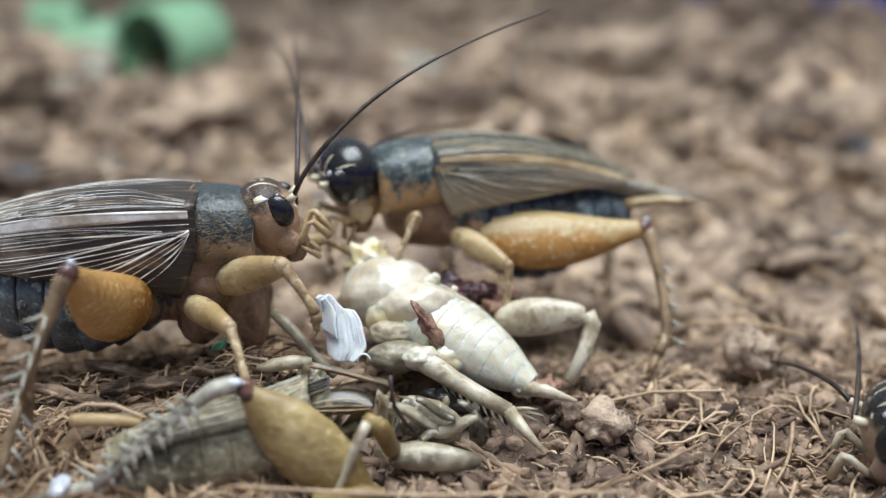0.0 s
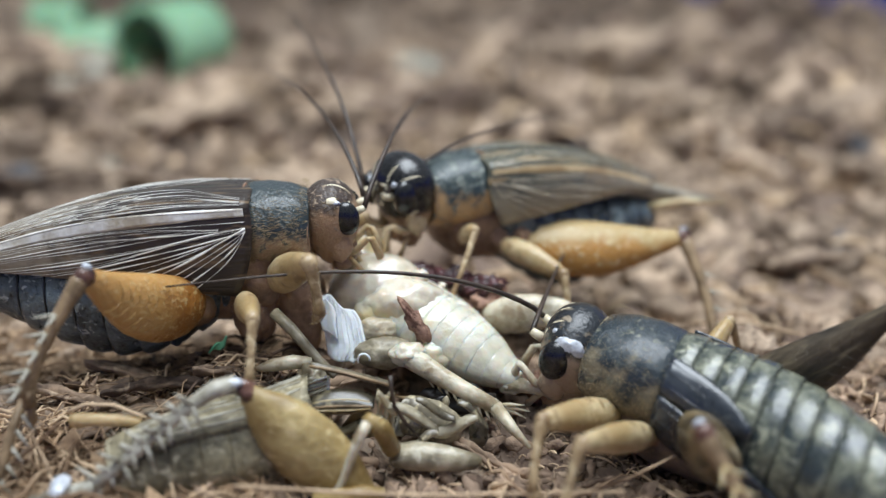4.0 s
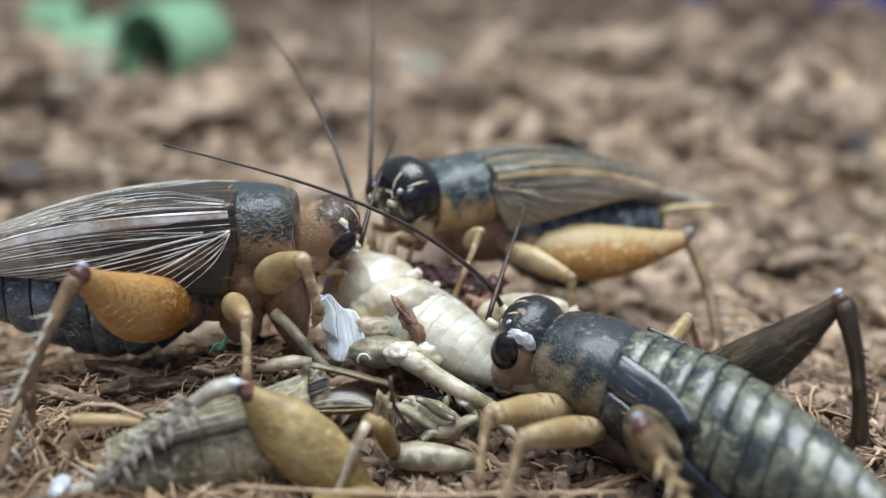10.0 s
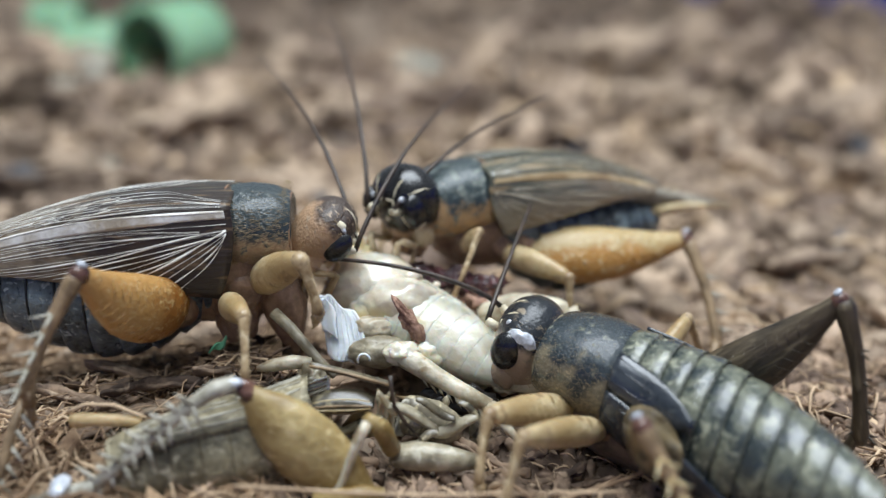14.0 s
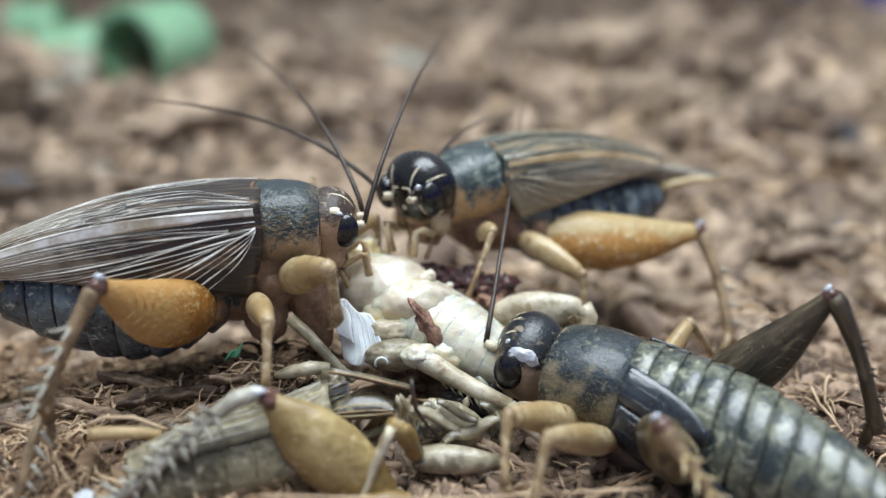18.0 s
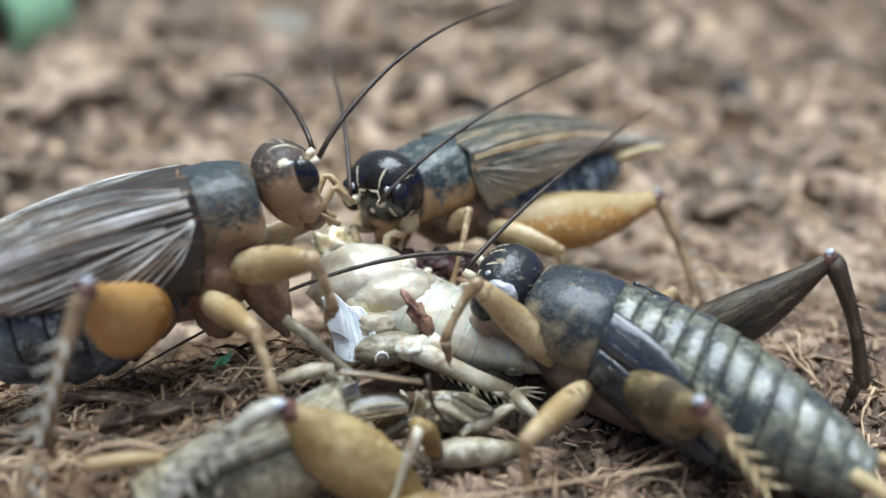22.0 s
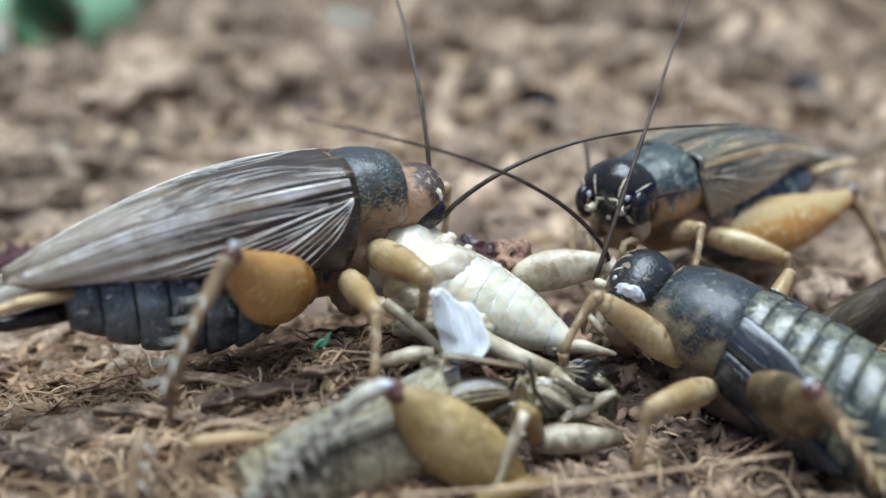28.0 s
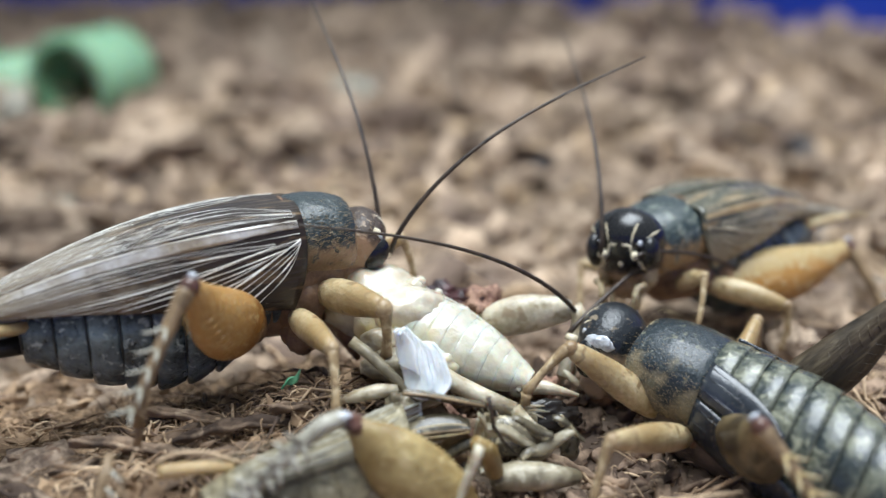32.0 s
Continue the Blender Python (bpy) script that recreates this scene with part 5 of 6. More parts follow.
flake = tagged(part("wing_flake", flat_sheet(crumple, 28, 28, 0.14), FLAKE), "crumpled chalk-white shed wing flake beside the carcass", "wing flake")
part("folded_edge", flat_sheet(lambda u, v: Vector(crumple(0.02 + 0.5 * u * (1 - 0.3 * v), 0.02 + 0.62 * v)) + Vector((-0.35 + 0.25 * v, -0.22 - 0.12 * math.sin(3 * u), 0.22 - 0.2 * u)), 16, 16, 0.1), FLAKE, flake)
for k in range(7):
    part("rib", tube([Vector(crumple(0.12 + 0.125 * k, v)) + Vector((0, -0.09, 0)) for v in [0.06 + 0.88 * q / 9 for q in range(10)]], [0.02 + 0.018 * math.sin(math.pi * q / 9) for q in range(10)], 5), FLAKE, flake)
tagged(part("flake_curl", tube([(-4.55 + 0.35 * math.cos(a), 50.0, 4.0 + 0.42 * math.sin(a)) for a in [k * 0.35 for k in range(11)]], 0.07, 6), FLAKE), "thin white curl of shed skin below the flake", "skin curl")


# ---- dried dead cricket in front ----
dead = tagged(empty("dead_cricket"), "dried dead cricket with an ochre thigh and a spiny shin", "dead cricket")
tapered_segments(dead, "abdomen_segment", (-7.2, 46.6, 1.6), (-17.2, 43.2, 0.9), [2.5, 2.75, 2.85, 2.8, 2.7, 2.5, 2.2, 1.7], ABD_E, 0.9)
m = aim((-9.9, 43.4, 5.3), (-3.4, 43.0, -1.6), (0.7, 0, 0.7))
v, f = loft([ring(x, 0, 0.62 * r, r, r, 16) for x, r in ((0, 0.55), (0.5, 0.75), (1.3, 1.25), (2.6, 1.75), (4.2, 1.98), (5.8, 1.85), (7.4, 1.35), (8.6, 0.8), (9.0, 0.3))])
part("hind_femur", ([tuple(m @ Vector(p)) for p in v], f), FEMUR_E, dead)
part("knee", blob((-9.9, 43.4, 5.4), (0.62, 0.52, 0.56), 3, 0.35), KNEE, dead)
# knee cap with its bluish white glint put into the colour
part("knee_cap_glint", blob((-10.5, 43.1, 6.0), (0.5, 0.34, 0.24), 3, 0.1), BLUISH_WHITE, dead, "bluish white glint painted on the knee cap")
shin = part("hind_tibia", tube([(-10.4, 43.2, 5.9), (-11.4, 42.9, 5.7), (-12.8, 42.5, 4.8), (-14.5, 42.1, 3.4), (-16.0, 41.7, 2.2), (-17.3, 41.3, 1.2)], [0.42, 0.46, 0.36, 0.34, 0.36, 0.34], 9), LEG_E, dead)
for i in range(9):
    p = Vector((-12.4, 42.4, 5.1)).lerp(Vector((-17.1, 41.3, 1.4)), i / 8)
    for sd in (-1, 1):
        q = Vector((0.25 + 0.2 * math.sin(i * 2.3), -0.25, -0.8)) if sd > 0 else Vector((-0.65, -0.2 + 0.2 * math.sin(i * 1.7), 0.6))
        part("spine", tube([p, p + q * 0.8, p + q * (1.25 + 0.4 * math.sin(i * 3.3))], [0.17, 0.13, 0.01], 6), LEG_E, shin)
part("tarsus", tube([(-17.3, 41.3, 1.2), (-19.2, 41.2, 0.7), (-20.8, 41.4, 0.3)], [0.42, 0.36, 0.2], 8), LEG_E, dead)
def e_wing(u, v):
    t = math.radians(150 - 105 * v)
    r = 2.95 - 0.7 * u + 0.12 * math.sin(9 * u + 4 * v)
    return (-7.6 - 9.0 * u + 0.6 * v, 46.0 - 3.0 * u - r * math.cos(t) * 0.9 + 0.2, 1.5 - 0.5 * u + r * math.sin(t) * (0.95 - 0.15 * u) + 0.25)


e_wing_part = part("forewing", flat_sheet(e_wing, 22, 14, 0.08), ABD_E, dead)
for k in range(7):
    part("vein", tube([Vector(e_wing(u, 0.08 + 0.13 * k + 0.04 * math.sin(5 * u + k))) + Vector((0, -0.03, 0.06)) for u in [0.04 + 0.9 * j / 9 for j in range(10)]], 0.055, 5), LEG_E, e_wing_part)


def e_body(a, b):
    t = math.radians(200 * b - 10)
    n = Vector((0.1, -math.cos(t), math.sin(t)))
    return Vector((-7.4, 46.4, 1.6)).lerp(Vector((-17.0, 43.2, 0.9)), a) + n * 2.75, n


tagged(part("fine_hairs", hairs(e_body, 650, 0.6, 9), HUSK, dead), "pale dusty hairs", kind="stuff")
part("thin_leg", tube([(-3.8, 42.8, 3.9), (-4.1, 42.6, 3.4), (-4.7, 42.4, 2.0), (-5.2, 42.2, 0.7), (-5.7, 42.0, 0.0)], [0.26, 0.3, 0.24, 0.22, 0.14], 8), PALE_LEG, dead)
part("thin_femur", tube([(-3.9, 43.6, 3.7), (-3.2, 44.2, 2.8), (-2.7, 44.8, 1.2)], [0.35, 0.55, 0.5], 8), FEMUR_E, dead)
part("foreleg", tube([(-6.5, 41.5, 0.2), (-4.0, 41.8, 0.4), (-3.0, 42.0, 0.3)], [0.4, 0.5, 0.3], 8), FEMUR_E, dead)

other = tagged(empty("far_dead_leg"), "spiny dried hind leg of a dead cricket on the soil", "insect leg")
part("tibia", tube([(-21.5, 44.0, 4.6), (-21.9, 43.2, 3.4), (-22.2, 42.0, 1.8), (-22.6, 41.0, 0.4)], [0.24, 0.3, 0.3, 0.24], 9), LEG_D, other)
for i in range(6):
    p = Vector((-21.6, 43.6, 4.0)).lerp(Vector((-22.5, 41.2, 0.8)), i / 5)
    part("spine", tube([p, p + Vector((0.4, -0.2, -0.4)), p + Vector((0.8, -0.3, -1.0))], [0.13, 0.1, 0.01], 6), LEG_E, other)

# ---- husk of another dead cricket under the flake ----
husk = tagged(empty("cricket_husk"), "broken hollow cricket husk, cream and black, on the soil", "insect husk")
part("loose_leg", tube([(-9.6, 50.2, 6.9), (-8.6, 49.6, 6.2), (-7.0, 48.6, 4.7), (-6.0, 48.0, 4.0)], [0.34, 0.33, 0.28, 0.22], 9), HUSK, husk)
part("stalk", tube([(-10.4, 48.5, 4.2), (-9.6, 48.5, 4.4), (-8.4, 48.5, 4.6), (-7.3, 48.5, 4.6)], [0.16, 0.36, 0.42, 0.3], 10), PALE_LEG, husk)
part("head_shell", blob((-7.3, 48.0, 3.7), (0.8, 0.8, 0.95), 4, 0.35, 1.2, 2), HUSK, husk)
part("white_wing", flat_sheet(lambda u, v: (-10.6 + 4.4 * u, 47.3 - 0.3 * v, 3.0 + 1.3 * u - (0.35 + 1.5 * u * (1.25 - u)) * v + 0.1 * math.sin(9 * v)), 18, 12, 0.1), FLAKE, husk)
for k in range(8):
    part("wing_rib", tube([(-10.6 + 4.4 * u, 47.17 - 0.3 * (k + 0.4) / 8, 3.0 + 1.3 * u - (0.35 + 1.5 * u * (1.25 - u)) * (k + 0.4) / 8 + 0.1 * math.sin(9 * (k + 0.4) / 8)) for u in (0.04, 0.25, 0.5, 0.75, 0.97)], 0.045, 5), (LEG_E, LEG_D)[k % 2], husk)


def blade(u, v):
    w = 0.2 + 1.1 * math.sin(math.pi * (0.1 + 0.8 * u)) * (0.5 + 0.5 * u)
    return (-7.2 + 4.3 * u, 47.0 + 0.9 * (v - 0.5) * w, 5.1 - 0.2 * u - 0.9 * u * u - w * 0.55 * v + 0.25 * math.sin(math.pi * v))


part("dark_shell", flat_sheet(blade, 22, 12, 0.14), HUSK_D, husk, "glossy black curved shell")
part("shell_edge", tube([Vector(blade(u, 0.0)) + Vector((0, -0.05, 0.05)) for u in [j / 12 for j in range(13)]], 0.09, 6), LEG_D, husk)


def bowl(u, v):
    a = math.pi * (0.1 + 0.85 * u)
    return (-5.5 - 1.75 * math.cos(a), 46.7 - 0.8 * math.sin(math.pi * v), 3.0 + 0.75 * math.sin(a) * (1 - 2 * v) + 0.15 * u)


part("brown_shell", flat_sheet(bowl, 20, 14, 0.14), HUSK_D, husk, "brown striped hollow shell")
for k in range(4):
    part("shell_rib", tube([Vector(bowl(u, 0.22 + 0.17 * k)) + Vector((0, -0.08, 0)) for u in [0.06 + 0.88 * j / 9 for j in range(10)]], 0.06, 5), LEG_D if k % 2 else LEG, husk)
for k, (x, z, h, w, lean) in enumerate(((-3.5, 1.2, 2.4, 0.75, 0.35), (-3.0, 1.0, 2.7, 0.55, 0.2), (-2.5, 0.9, 2.2, 0.6, 0.5))):
    part("upright_plate", flat_sheet(lambda u, v, x=x, z=z, h=h, w=w, lean=lean, k=k: (x + (u - 0.5) * w * (1 - 0.5 * v) + lean * v, 46.2 + 0.25 * k + 0.2 * math.sin(3 * u), z + h * v), 8, 12, 0.16), (PALE_LEG, HUSK, LEG_E)[k], husk)
for k, (x, y, z, ln, wd, turn, rise) in enumerate(((-1.6, 46.0, 2.6, 2.8, 0.6, 20, -0.5), (-0.4, 46.2, 2.9, 2.4, 0.5, -25, -0.35), (-2.9, 45.9, 3.3, 2.2, 0.55, 60, -0.7), (0.6, 46.1, 1.9, 2.6, 0.7, 10, 0.3), (-4.4, 46.1, 2.0, 2.6, 0.6, -12, 0.25), (-1.0, 45.7, 1.3, 2.0, 0.5, 40, 0.5), (1.6, 46.4, 2.6, 2.0, 0.4, -35, -0.6), (-5.8, 46.3, 1.5, 2.4, 0.7, 8, -0.2), (-2.2, 45.6, 0.9, 2.4, 0.55, -8, 0.15))):
    def sliver(u, v, x=x, y=y, z=z, ln=ln, wd=wd, a=math.radians(turn), rise=rise, k=k):
        w = wd * (0.25 + math.sin(math.pi * (0.08 + 0.84 * u)))
        d = (u - 0.5) * ln
        return (x + d * math.cos(a), y + 0.35 * d * math.sin(a) - 0.3 * math.sin(math.pi * v), z + rise * d + (v - 0.5) * w + 0.16 * math.sin(5 * u + k))
    part("shell_sliver", flat_sheet(sliver, 16, 8, 0.07), (HUSK, HUSK_D, PALE_LEG, HUSK, HUSK_D, SPECKLED, HUSK_D, HUSK, PALE_LEG)[k], husk)
part("chest_shell", blob((-0.6, 47.5, 1.4), (1.75, 0.9, 1.35), 4, 0.05, 0.9, 21, lambda v: Vector((v.x, v.y, v.z - 0.35 * v.x + 0.1 * v.x * v.x))), SPECKLED, husk, "speckled golden grey chest shell")
part("chest_plate", blob((-1.6, 46.5, 1.8), (0.8, 0.4, 0.7), 3, 0.2, 1, 6), SPECKLED, husk)
part("small_femur", loft([ring(x, 0.1 * math.sin(x), r, r, r, 14) for x, r in ((0, 0.3), (0.3, 0.66), (1.4, 0.82), (2.8, 0.76), (4.0, 0.58), (4.7, 0.42), (5.0, 0.2))]), HUSK, husk).matrix_basis = pose(-2.9 * MM, 45.2 * MM, 0.6 * MM, 0, 3, 0)
part("thin_feeler", tube([(-2.8, 45.9, 5.0), (-2.75, 45.7, 4.4), (-2.6, 45.6, 3.4), (-2.0, 45.5, 2.4), (-1.1, 45.4, 1.4)], [0.14, 0.13, 0.12, 0.1, 0.05], 6), ANTENNA, husk)
# solid dark lumps paint the shade of the husk's hollows
part("inner_shell", blob((0.9, 49.3, 1.7), (2.2, 0.6, 1.0), 4, 0.4, 1, 9), BLACK, husk, "black lump painted as the shade in the husk hollow")
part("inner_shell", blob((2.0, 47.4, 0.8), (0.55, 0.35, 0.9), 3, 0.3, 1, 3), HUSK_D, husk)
for k in range(16):
    c = Vector((rng.uniform(-10.5, 3.5), rng.uniform(46.6, 49.0), rng.uniform(0.6, 2.4)))
    d = Vector((rng.uniform(-1, 1), rng.uniform(-0.4, 0.4), rng.uniform(-0.5, 0.5))) * rng.uniform(0.6, 1.3)
    part("fragment", tube([c - d, c + Vector((0, 0, 0.15)), c + d], [0.09, 0.2 + 0.1 * (k % 3), 0.05], 7, 0.6), (HUSK, HUSK_D, LEG_D, PALE_LEG)[k % 4], husk)

# ---- live crickets ----
ROWS = rows_of_things()
REF = {k: body_pose(*between(ROWS[k][0], 9.0)) for k in "abc"}
TAN, BROWN, BROWN_B, DARK = (LEG, LEG_T, JOINT), (FEMUR, LEG_D, KNEE, LEG_E), (FEMUR_B, LEG_D, KNEE, LEG_E), (FEMUR_N, LEG_D, KNEE, LEG)
CRICKETS = {}
CRICKETS["a"] = cricket("adult_cricket", "brown adult female cricket with pale-veined wings, feeding on the carcass", REF["a"], [
    ("hind", (-2.7, -2.6, -4.5), (-18.6, 45.0, 11.1), (-21.4, 43.0, 4.6), True, 4.2, BROWN, 5, [(0, -21.4, 43.0, 4.6), (21, -21.4, 43.0, 4.6), (23, -20.6, 43.5, 5.6), (24, -20.6, 43.5, 5.6), (25, -20.6, 44.4, 5.6), (32, -20.6, 44.4, 5.6)], [(0, -18.6, 45.0, 11.1), (24, -18.0, 45.5, 11.5), (25, -18.6, 44.4, 12.7), (32, -18.6, 44.4, 12.7)]),
    ("middle", (-0.2, -2.0, -4.2), (-10.4, 46.2, 8.0), (-10.0, 44.4, 4.6), False, 1.7, TAN, 0, [(0, -10, 44.4, 4.6), (24, -10.4, 44.5, 5.0), (25, -10.7, 46.2, 4.0), (32, -10.7, 46.2, 4.0)]),
    ("front", (1.6, -1.5, -3.2), (-7.7, 48.4, 10.6), (-6.7, 48.6, 7.0), False, 2.15, TAN, 0, [(0, -6.7, 48.6, 7.0), (21, -6.7, 48.6, 7.0), (23, -7.2, 49.6, 7.6), (24, -7.2, 49.6, 7.6), (25, -7.7, 50.8, 5.2), (32, -7.7, 50.8, 5.2)]),
    ("hind", (-1.6, 2.6, -4.4), (-20.0, 63.0, 9.5), (-26.0, 66.0, 1.0), True, 4.2, BROWN, 5),
    ("middle", (-0.2, 2.0, -4.2), (-12.0, 61.0, 9.0), (-12.0, 63.0, 2.0), False, 1.6, TAN),
    ("front", (1.6, 1.5, -3.2), (-6.0, 58.0, 10.0), (-5.0, 59.0, 6.5), False, 1.6, TAN)],
    dict(pronotum=PRON_A, rim=THORAX, thorax=THORAX, abdomen=ABD_A, wing=WING_A, vein=VEIN, hindwing=HINDWING, wing_len=18.0, wing_wide=3.5, head_hair=700, chest=1.42, eye_at=(0.62, 0.74, 0.2), belly=1.3, spots=[((0.22, 0.76, 0.6), (0.4, 0.12, 0.2))], wing_deep=5.2, veins=13, net=70, band=BAND_A, edge=EDGE_A, edge_r=0.07, lip=1.5, hair=2600, hair_len=0.32, hair_mat=HAIR, head_size=0.97, mark=MARK, cheek=HEAD_A, marks=[([(0.75, 0.22, 0.62), (0.3, 0.3, 0.9), (-0.3, 0.35, 0.9)], 0.10), ([(0.4, 0.66, 0.62), (0.15, 0.72, 0.66), (-0.2, 0.74, 0.62)], 0.38), ([(0.74, 0.5, 0.52), (0.66, 0.58, 0.54)], 0.22)], head=HEAD_A, mouth=THORAX, palp=LEG, scape=MARK, tibia=LEG),
    1.0, True, 3.3, 13.5, 3.6, 9, "ovipositor", (2.4, 2.0))
for sd in (-1, 1):
    part("middle_coxa", blob((0.4, sd * 1.5, -5.0), (1.2, 0.85, 1.9), 4, 0.18, 0.9, 9), THORAX, CRICKETS["a"]["root"])
    part("front_coxa", blob((3.1, sd * 1.0, -5.0), (1.8, 1.05, 2.9), 4, 0.16, 0.9, 5, lambda v: Vector((v.x * (0.72 + 0.12 * v.z) - 0.22 * v.z, v.y, v.z))), THORAX, CRICKETS["a"]["root"])
    part("side_plate", blob((0.7, sd * 1.9, -3.3), (1.3, 0.7, 1.5), 3, 0.2, 0.9, 8), THORAX, CRICKETS["a"]["root"])
CRICKETS["b"] = cricket("adult_cricket", "dark adult cricket with a glossy black head and tan wings", REF["b"], [
    ("hind", (-2.0, 2.5, -3.9), (17.1, 62.5, 7.5), (18.5, 57.6, 0.3), True, 4.3, BROWN_B, 5),
    ("middle", (-0.4, 2.2, -3.6), (8.2, 56.6, 6.6), (8.0, 56.4, 3.4), False, 1.7, TAN),
    ("front", (2.2, 1.8, -3.0), (2.4, 57.0, 9.6), (0.2, 54.8, 4.8), False, 1.3, TAN),
    ("hind", (-2.0, -2.5, -3.9), (10.0, 71.0, 11.0), (16.0, 74.0, 0.5), True, 3.7, BROWN_B, 5, (), [(0, 10, 71, 11), (24, 10, 71, 11), (25, 14.9, 68, 12.1), (32, 13.8, 68, 11.9)]),
    ("middle", (-0.4, -2.2, -3.6), (2.0, 69.0, 8.5), (2.5, 70.0, 1.0), False, 1.6, TAN),
    ("front", (2.2, -1.8, -3.0), (-3.4, 63.6, 9.2), (-4.6, 60.5, 5.0), False, 1.3, TAN)],
    dict(pronotum=PRON_B, rim=THORAX, thorax=THORAX, abdomen=ABD_A, wing=WING_B, vein=VEIN_B, hindwing=HINDWING, wing_len=15.0, wing_wide=3.2, head_hair=0, chest=1.15, eye_at=(0.62, 0.74, 0.2), belly=1.28, spots=[((0.74, 0.5, 0.52), (0.3, 0.16, 0.2))], wing_deep=3.9, veins=9, net=0, band=BAND_B, edge=EDGE_A, edge_r=0.07, lip=1.5, hair=200, hair_len=0.22, hair_mat=LEG_D, head_size=1.1, neck_up=0.5, mark=MARK, cheek=CREAM, marks=[([(0.95, 0.3, 0.3), (0.86, 0.26, 0.48), (0.9, 0.1, 0.5), (0.86, 0.0, 0.56)], 0.13), ([(0.86, 0.26, 0.48), (0.66, 0.32, 0.72), (0.4, 0.38, 0.86), (0.0, 0.4, 0.92)], 0.11), ([(0.66, 0.6, 0.6), (0.4, 0.72, 0.62), (0.1, 0.8, 0.6), (-0.2, 0.85, 0.5)], 0.12), ([(0.9, 0.46, 0.12), (0.8, 0.62, -0.12), (0.5, 0.86, -0.22), (0.2, 0.95, -0.1)], 0.24)], head=HEAD_B, mouth=MOUTH_B, palp=CREAM, scape=MARK, tibia=LEG),
    1.0, True, 3.2, 12.5, 4.1, 9, "", (2.0, 1.6), shield=1.12)
CRICKETS["c"] = cricket("young_cricket", "dark mottled wingless young cricket with short black wing buds", REF["c"], [
    ("hind", (-2.6, 2.6, -1.4), (9.3, 39.6, 5.4), (11.8, 37.6, 1.2), True, 4.2, DARK, 4),
    ("middle", (0.0, 2.3, -2.4), (3.8, 40.4, 4.4), (2.8, 39.2, 0.6), False, 1.7, TAN, 0, [(0, 2.8, 39.2, 0.6), (20, 2.8, 39.2, 0.6), (21, 1.4, 41.6, 0.0), (32, 1.4, 41.6, 0.0)]),
    ("front", (2.2, 1.8, -2.2), (2.3, 43.0, 4.2), (1.7, 41.2, 0.6), False, 1.8, TAN, 0, [(0, 1.7, 41.2, 0.6), (20, 1.7, 41.2, 0.6), (20.6, -1.8, 47.6, 5.4), (24, -1.8, 47.6, 5.4), (25, -0.8, 47.8, 3.6), (32, -0.8, 47.8, 3.6)]),
    ("hind", (-2.6, -2.6, -1.4), (20.7, 46.0, 9.3), (22.8, 45.8, 0.3), True, 3.6, (FEMUR_C, FEMUR_C, KNEE, FEMUR_C), 4, (), [(0, 20.7, 46, 9.3), (16.5, 20.7, 46, 9.2), (18, 20.8, 46, 8.7), (20, 21.4, 46, 8.4), (22, 20.9, 46, 7.9), (32, 20.9, 46, 7.9)]),
    ("middle", (0.0, -2.3, -2.4), (15.0, 54.0, 5.0), (17.0, 56.0, 0.0), False, 1.7, TAN),
    ("front", (2.2, -1.8, -2.2), (8.0, 55.0, 4.2), (7.0, 56.5, 1.5), False, 1.7, TAN)],
    dict(pronotum=PRON_C, rim=EDGE_T, thorax=THORAX_C, abdomen=ABD_C, wing=WING_C, vein=WING_C, hindwing=None, wing_len=0, wing_wide=0, head_hair=500, chest=1.0, eye_at=(0.3, 0.9, 0.12), belly=1.05, spots=[((-0.05, 0.85, 0.5), (0.75, 0.2, 0.45)), ((0.45, 0.66, 0.62), (0.22, 0.12, 0.2))], wing_deep=0, veins=0, net=0, edge=EDGE_C, lip=0.8, hair=2200, hair_len=0.2, hair_mat=HAIR, head_size=1.06, neck_up=-0.5, mark=MARK, cheek=HEAD_C, marks=[([(0.7, 0.4, 0.6), (0.4, 0.48, 0.78), (0.0, 0.52, 0.86)], 0.2), ([(0.8, 0.12, 0.6), (0.4, 0.14, 0.9), (0.0, 0.15, 0.98)], 0.14), ([(0.3, 0.82, 0.45), (0.1, 0.86, 0.45), (-0.1, 0.86, 0.45)], 0.55), ([(0.82, 0.46, 0.5), (0.74, 0.55, 0.52)], 0.24)], head=HEAD_C, mouth=THORAX, palp=PALE_LEG, scape=MARK, tibia=LEG),
    1.08, False, 3.3, 11.6, 0.7, 11, "", (2.2, 1.2), 3.4, -0.15, 1.15)


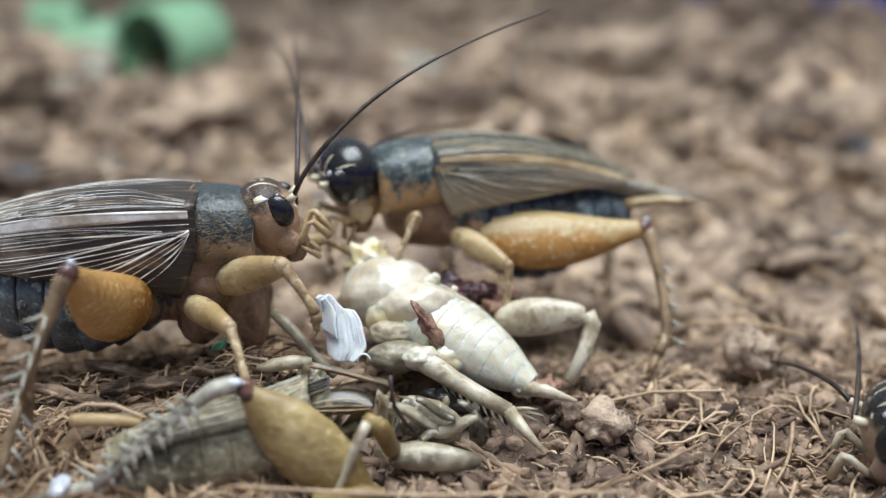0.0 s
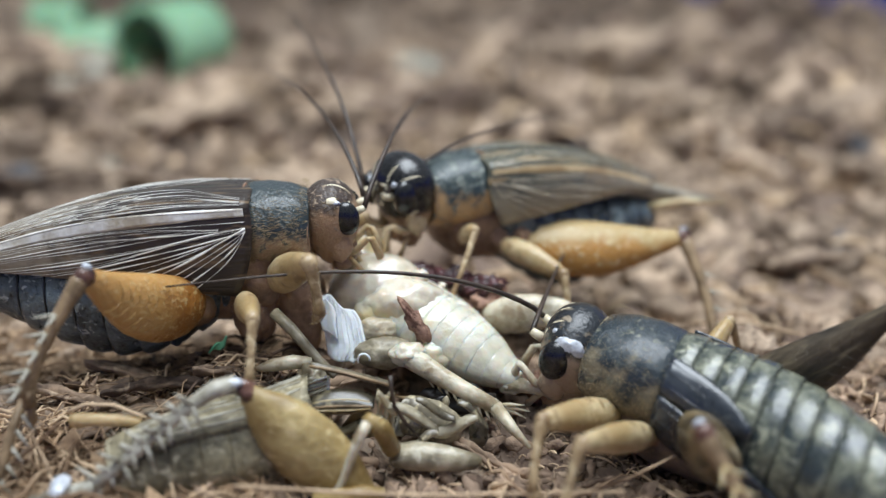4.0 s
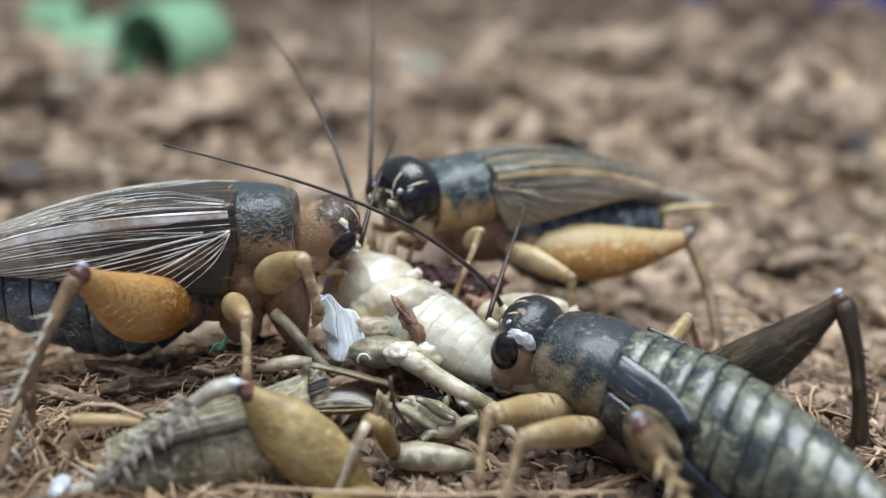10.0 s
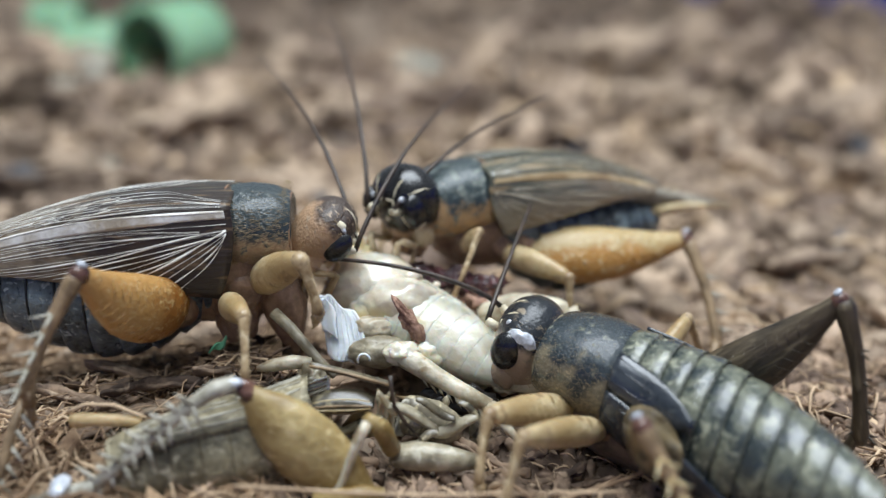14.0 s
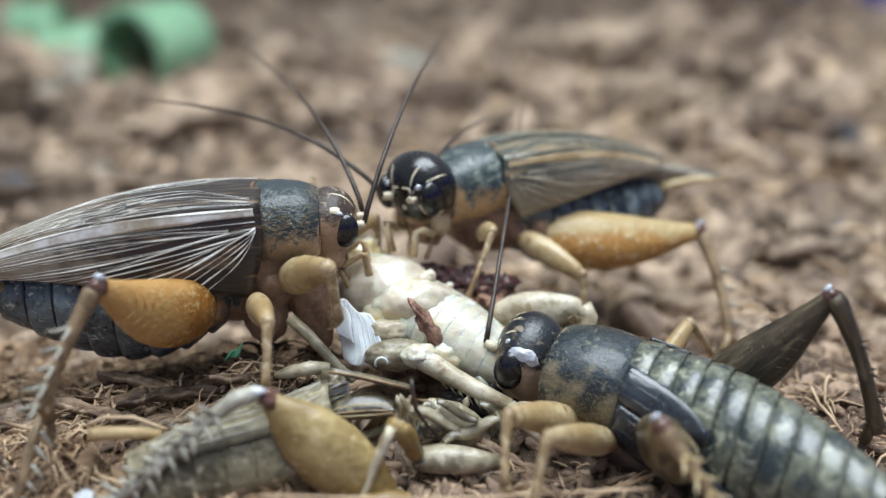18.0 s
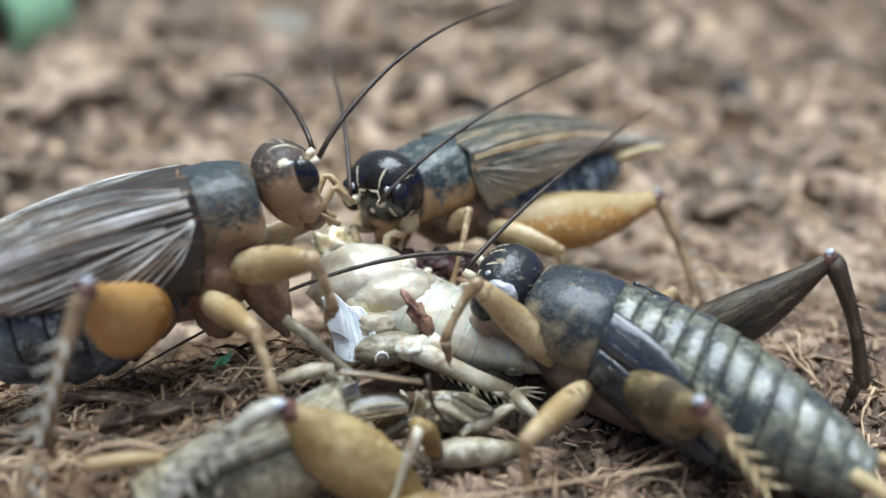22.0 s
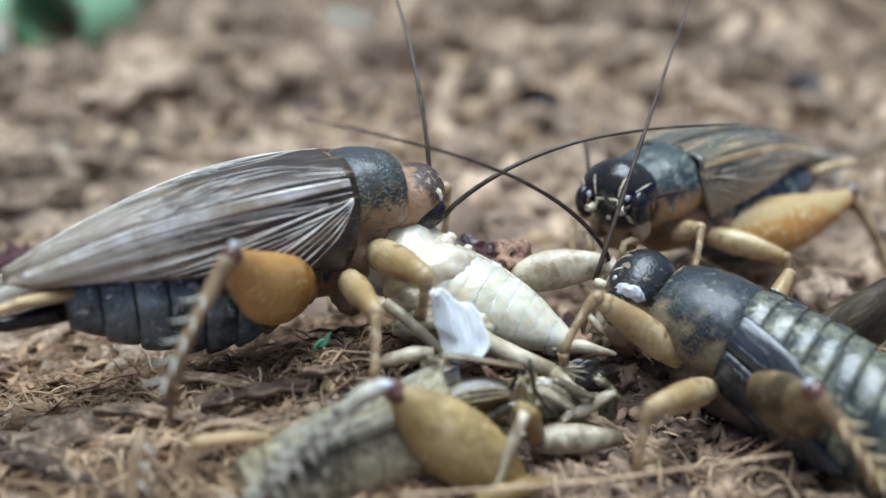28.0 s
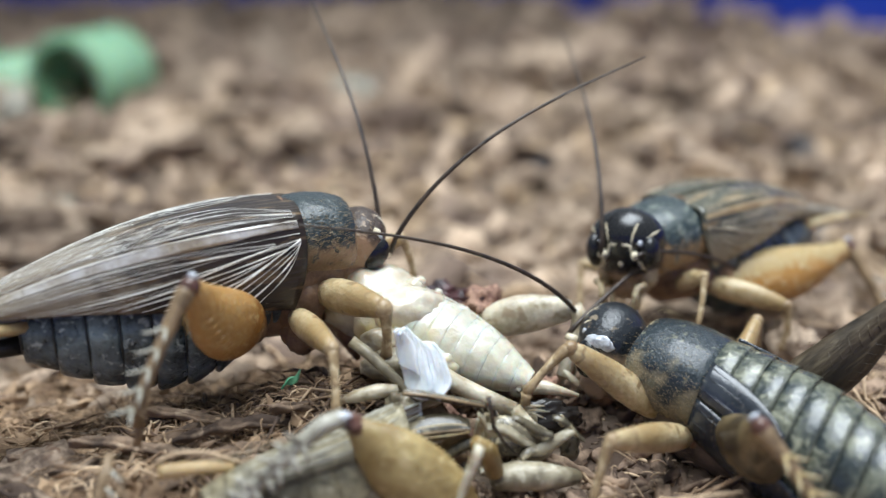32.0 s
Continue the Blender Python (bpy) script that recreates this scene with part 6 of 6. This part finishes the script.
# ---- what moves ----
HEAD_TURN = {
    "a": [(0, 30, 0, -0.5), (1, 30, 0, -0.7), (1.5, 28, 0, 0), (2, 12, 0, 0.1), (3, 8, 0, -0.1), (6, 6, 0, -0.3), (7, 4, 0, -0.7), (9, 4, 0, -0.4), (10, -36, 0, 0.7), (11, -42, 0, 0.7), (12, -42, 0, 0.4), (13, -34, 0, 0.3), (14, -42, 0, 0.8), (16.5, -4, 0, -0.4), (17, -2, 0, -0.6), (18, -6, 0, -0.9), (19, -18, 0, -0.9), (20, -34, 0, -0.9), (21, 10, 0, -0.9), (22, 16, 0, 0.4), (23, 30, 0, 0.2), (24, 34, 0, 0.3), (25, -24, 0, -0.7), (28, -50, 0, 0), (30, -46, 0, -0.6), (32, -34, 0, -0.7)],
    "b": [(0, -14, 8, 0), (1, -8, 20, 0), (2, -4, 22, 0), (3, -8, 18, 0), (6, -6, 12, 0), (9, -8, 16, 0), (12, -12, 26, 0), (17, -8, 22, 0), (19, -12, 26, 0), (20, -10, 22, 0), (22, -8, 24, 0), (23, 4, -4, 0), (24, 2, 0, 0), (25, -14, 14, 0), (28, -12, 22, 0), (30, -12, 26, 0), (32, -8, 28, 0)],
    "c": [(0, -2, 6, -0.5), (3, 0, 6, -0.5), (6, 8, 6, -0.1), (17, 8, 6, -0.1), (18, 2, 6, 0), (19, -6, 6, 0.2), (20, 16, 6, 0.1), (21, 18, 6, 0), (22, 4, 6, 0.2), (24, 10, 6, 0), (25, 0, 4, 0), (28, -8, 4, 0), (30, -8, 4, 0.2), (32, -12, 4, 0.3)],
}
PLANTED = {"a": (0, 32), "b": (2.6, 23.9), "c": (5.4, 32)}


DRAG = [(0, 0.3, 0, -0.1), (2, 0, 0, 0), (3.5, -0.3, 0, 0.1), (5.5, -0.8, 0, 0.2), (21, -0.8, 0, 0.2), (22.5, -1.4, 0, 0.2), (24, -1.6, 0, 0.2), (24.6, -3.8, 0, 0.8), (25, -4.3, 0, 1.0), (32, -4.4, 0, 1.1)]
TWIG_DRAG = [(0, -0.6, 0, -0.4), (2, 0, 0, 0), (21, 0, 0, 0), (23, -1.0, 0, 0.3), (24, -0.6, 0, 0.6), (25, -4.4, 0.5, 0.2), (32, -4.5, 0.5, 0.2)]

CHIP_DRAG = DRAG[:7] + [(24.6, -2.5, -1.6, -1.2), (25, -2.8, -2.8, -3.6), (32, -2.8, -2.8, -3.6)]
FLAKE_DRAG = [(0, 0, 0, 0), (21, 0, 0, 0), (24, -0.2, 0, 0), (25, 0.0, -3.6, 0.9), (32, 0.0, -3.6, 0.9)]


def motions():
    for ob, rows in ((carcass, DRAG), (stuck_clod, DRAG), (tail_clod, DRAG), (chip, CHIP_DRAG), (twig, TWIG_DRAG), (flake, FLAKE_DRAG)):
        start = ob.matrix_basis.copy()
        walk(ob, [(t, Matrix.Translation(Vector(d) * MM) @ start) for t, *d in rows])
    for key, c in CRICKETS.items():
        rows, feel_1, feel_2 = ROWS[key]
        times = sorted({r[0] for r in rows} | {r[0] for r in feel_1} | {r[0] for r in HEAD_TURN[key]})
        poses = {t: body_pose(*between(rows, t)) for t in times}
        walk(c["root"], [(t, metres(poses[t])) for t in times])
        heads = {}
        for t in times:
            p, y, slide = between(HEAD_TURN[key], t)
            heads[t] = Matrix.Translation(c["neck"] + Vector((slide, 0, 0.4 * slide))) @ pose(0, 0, 0, 0, -p, y)
        walk(c["head"], [(t, metres(heads[t])) for t in times])
        for (feeler, base), feel in zip(c["feelers"], (feel_1, feel_2)):
            out = []
            for t in times:
                inv = (poses[t] @ heads[t]).inverted()
                tip = inv @ Vector(between(feel, t))
                out.append((t, metres(aim(base, tip, inv.to_3x3() @ Vector((0.15, -0.25, 1))))))
            walk(feeler, out)
        lo, hi = PLANTED[key]
        for leg, foot in c["legs_feet"]:
            local = REF[key].inverted() @ foot
            a, b = [], []
            for t in times:
                place = foot
                if leg["steps"]:
                    place = Vector(between(leg["steps"], t))
                f = (poses[t].inverted() @ place) if lo <= t <= hi else local
                toward = poses[t].inverted() @ Vector(between(leg["knees"], t)) if leg["knees"] else None
                m1, m2 = leg_pose(leg, f, toward)
                a.append((t, m1))
                b.append((t, m2))
            walk(leg["femur"], a)
            walk(leg["shin"], b)


motions()
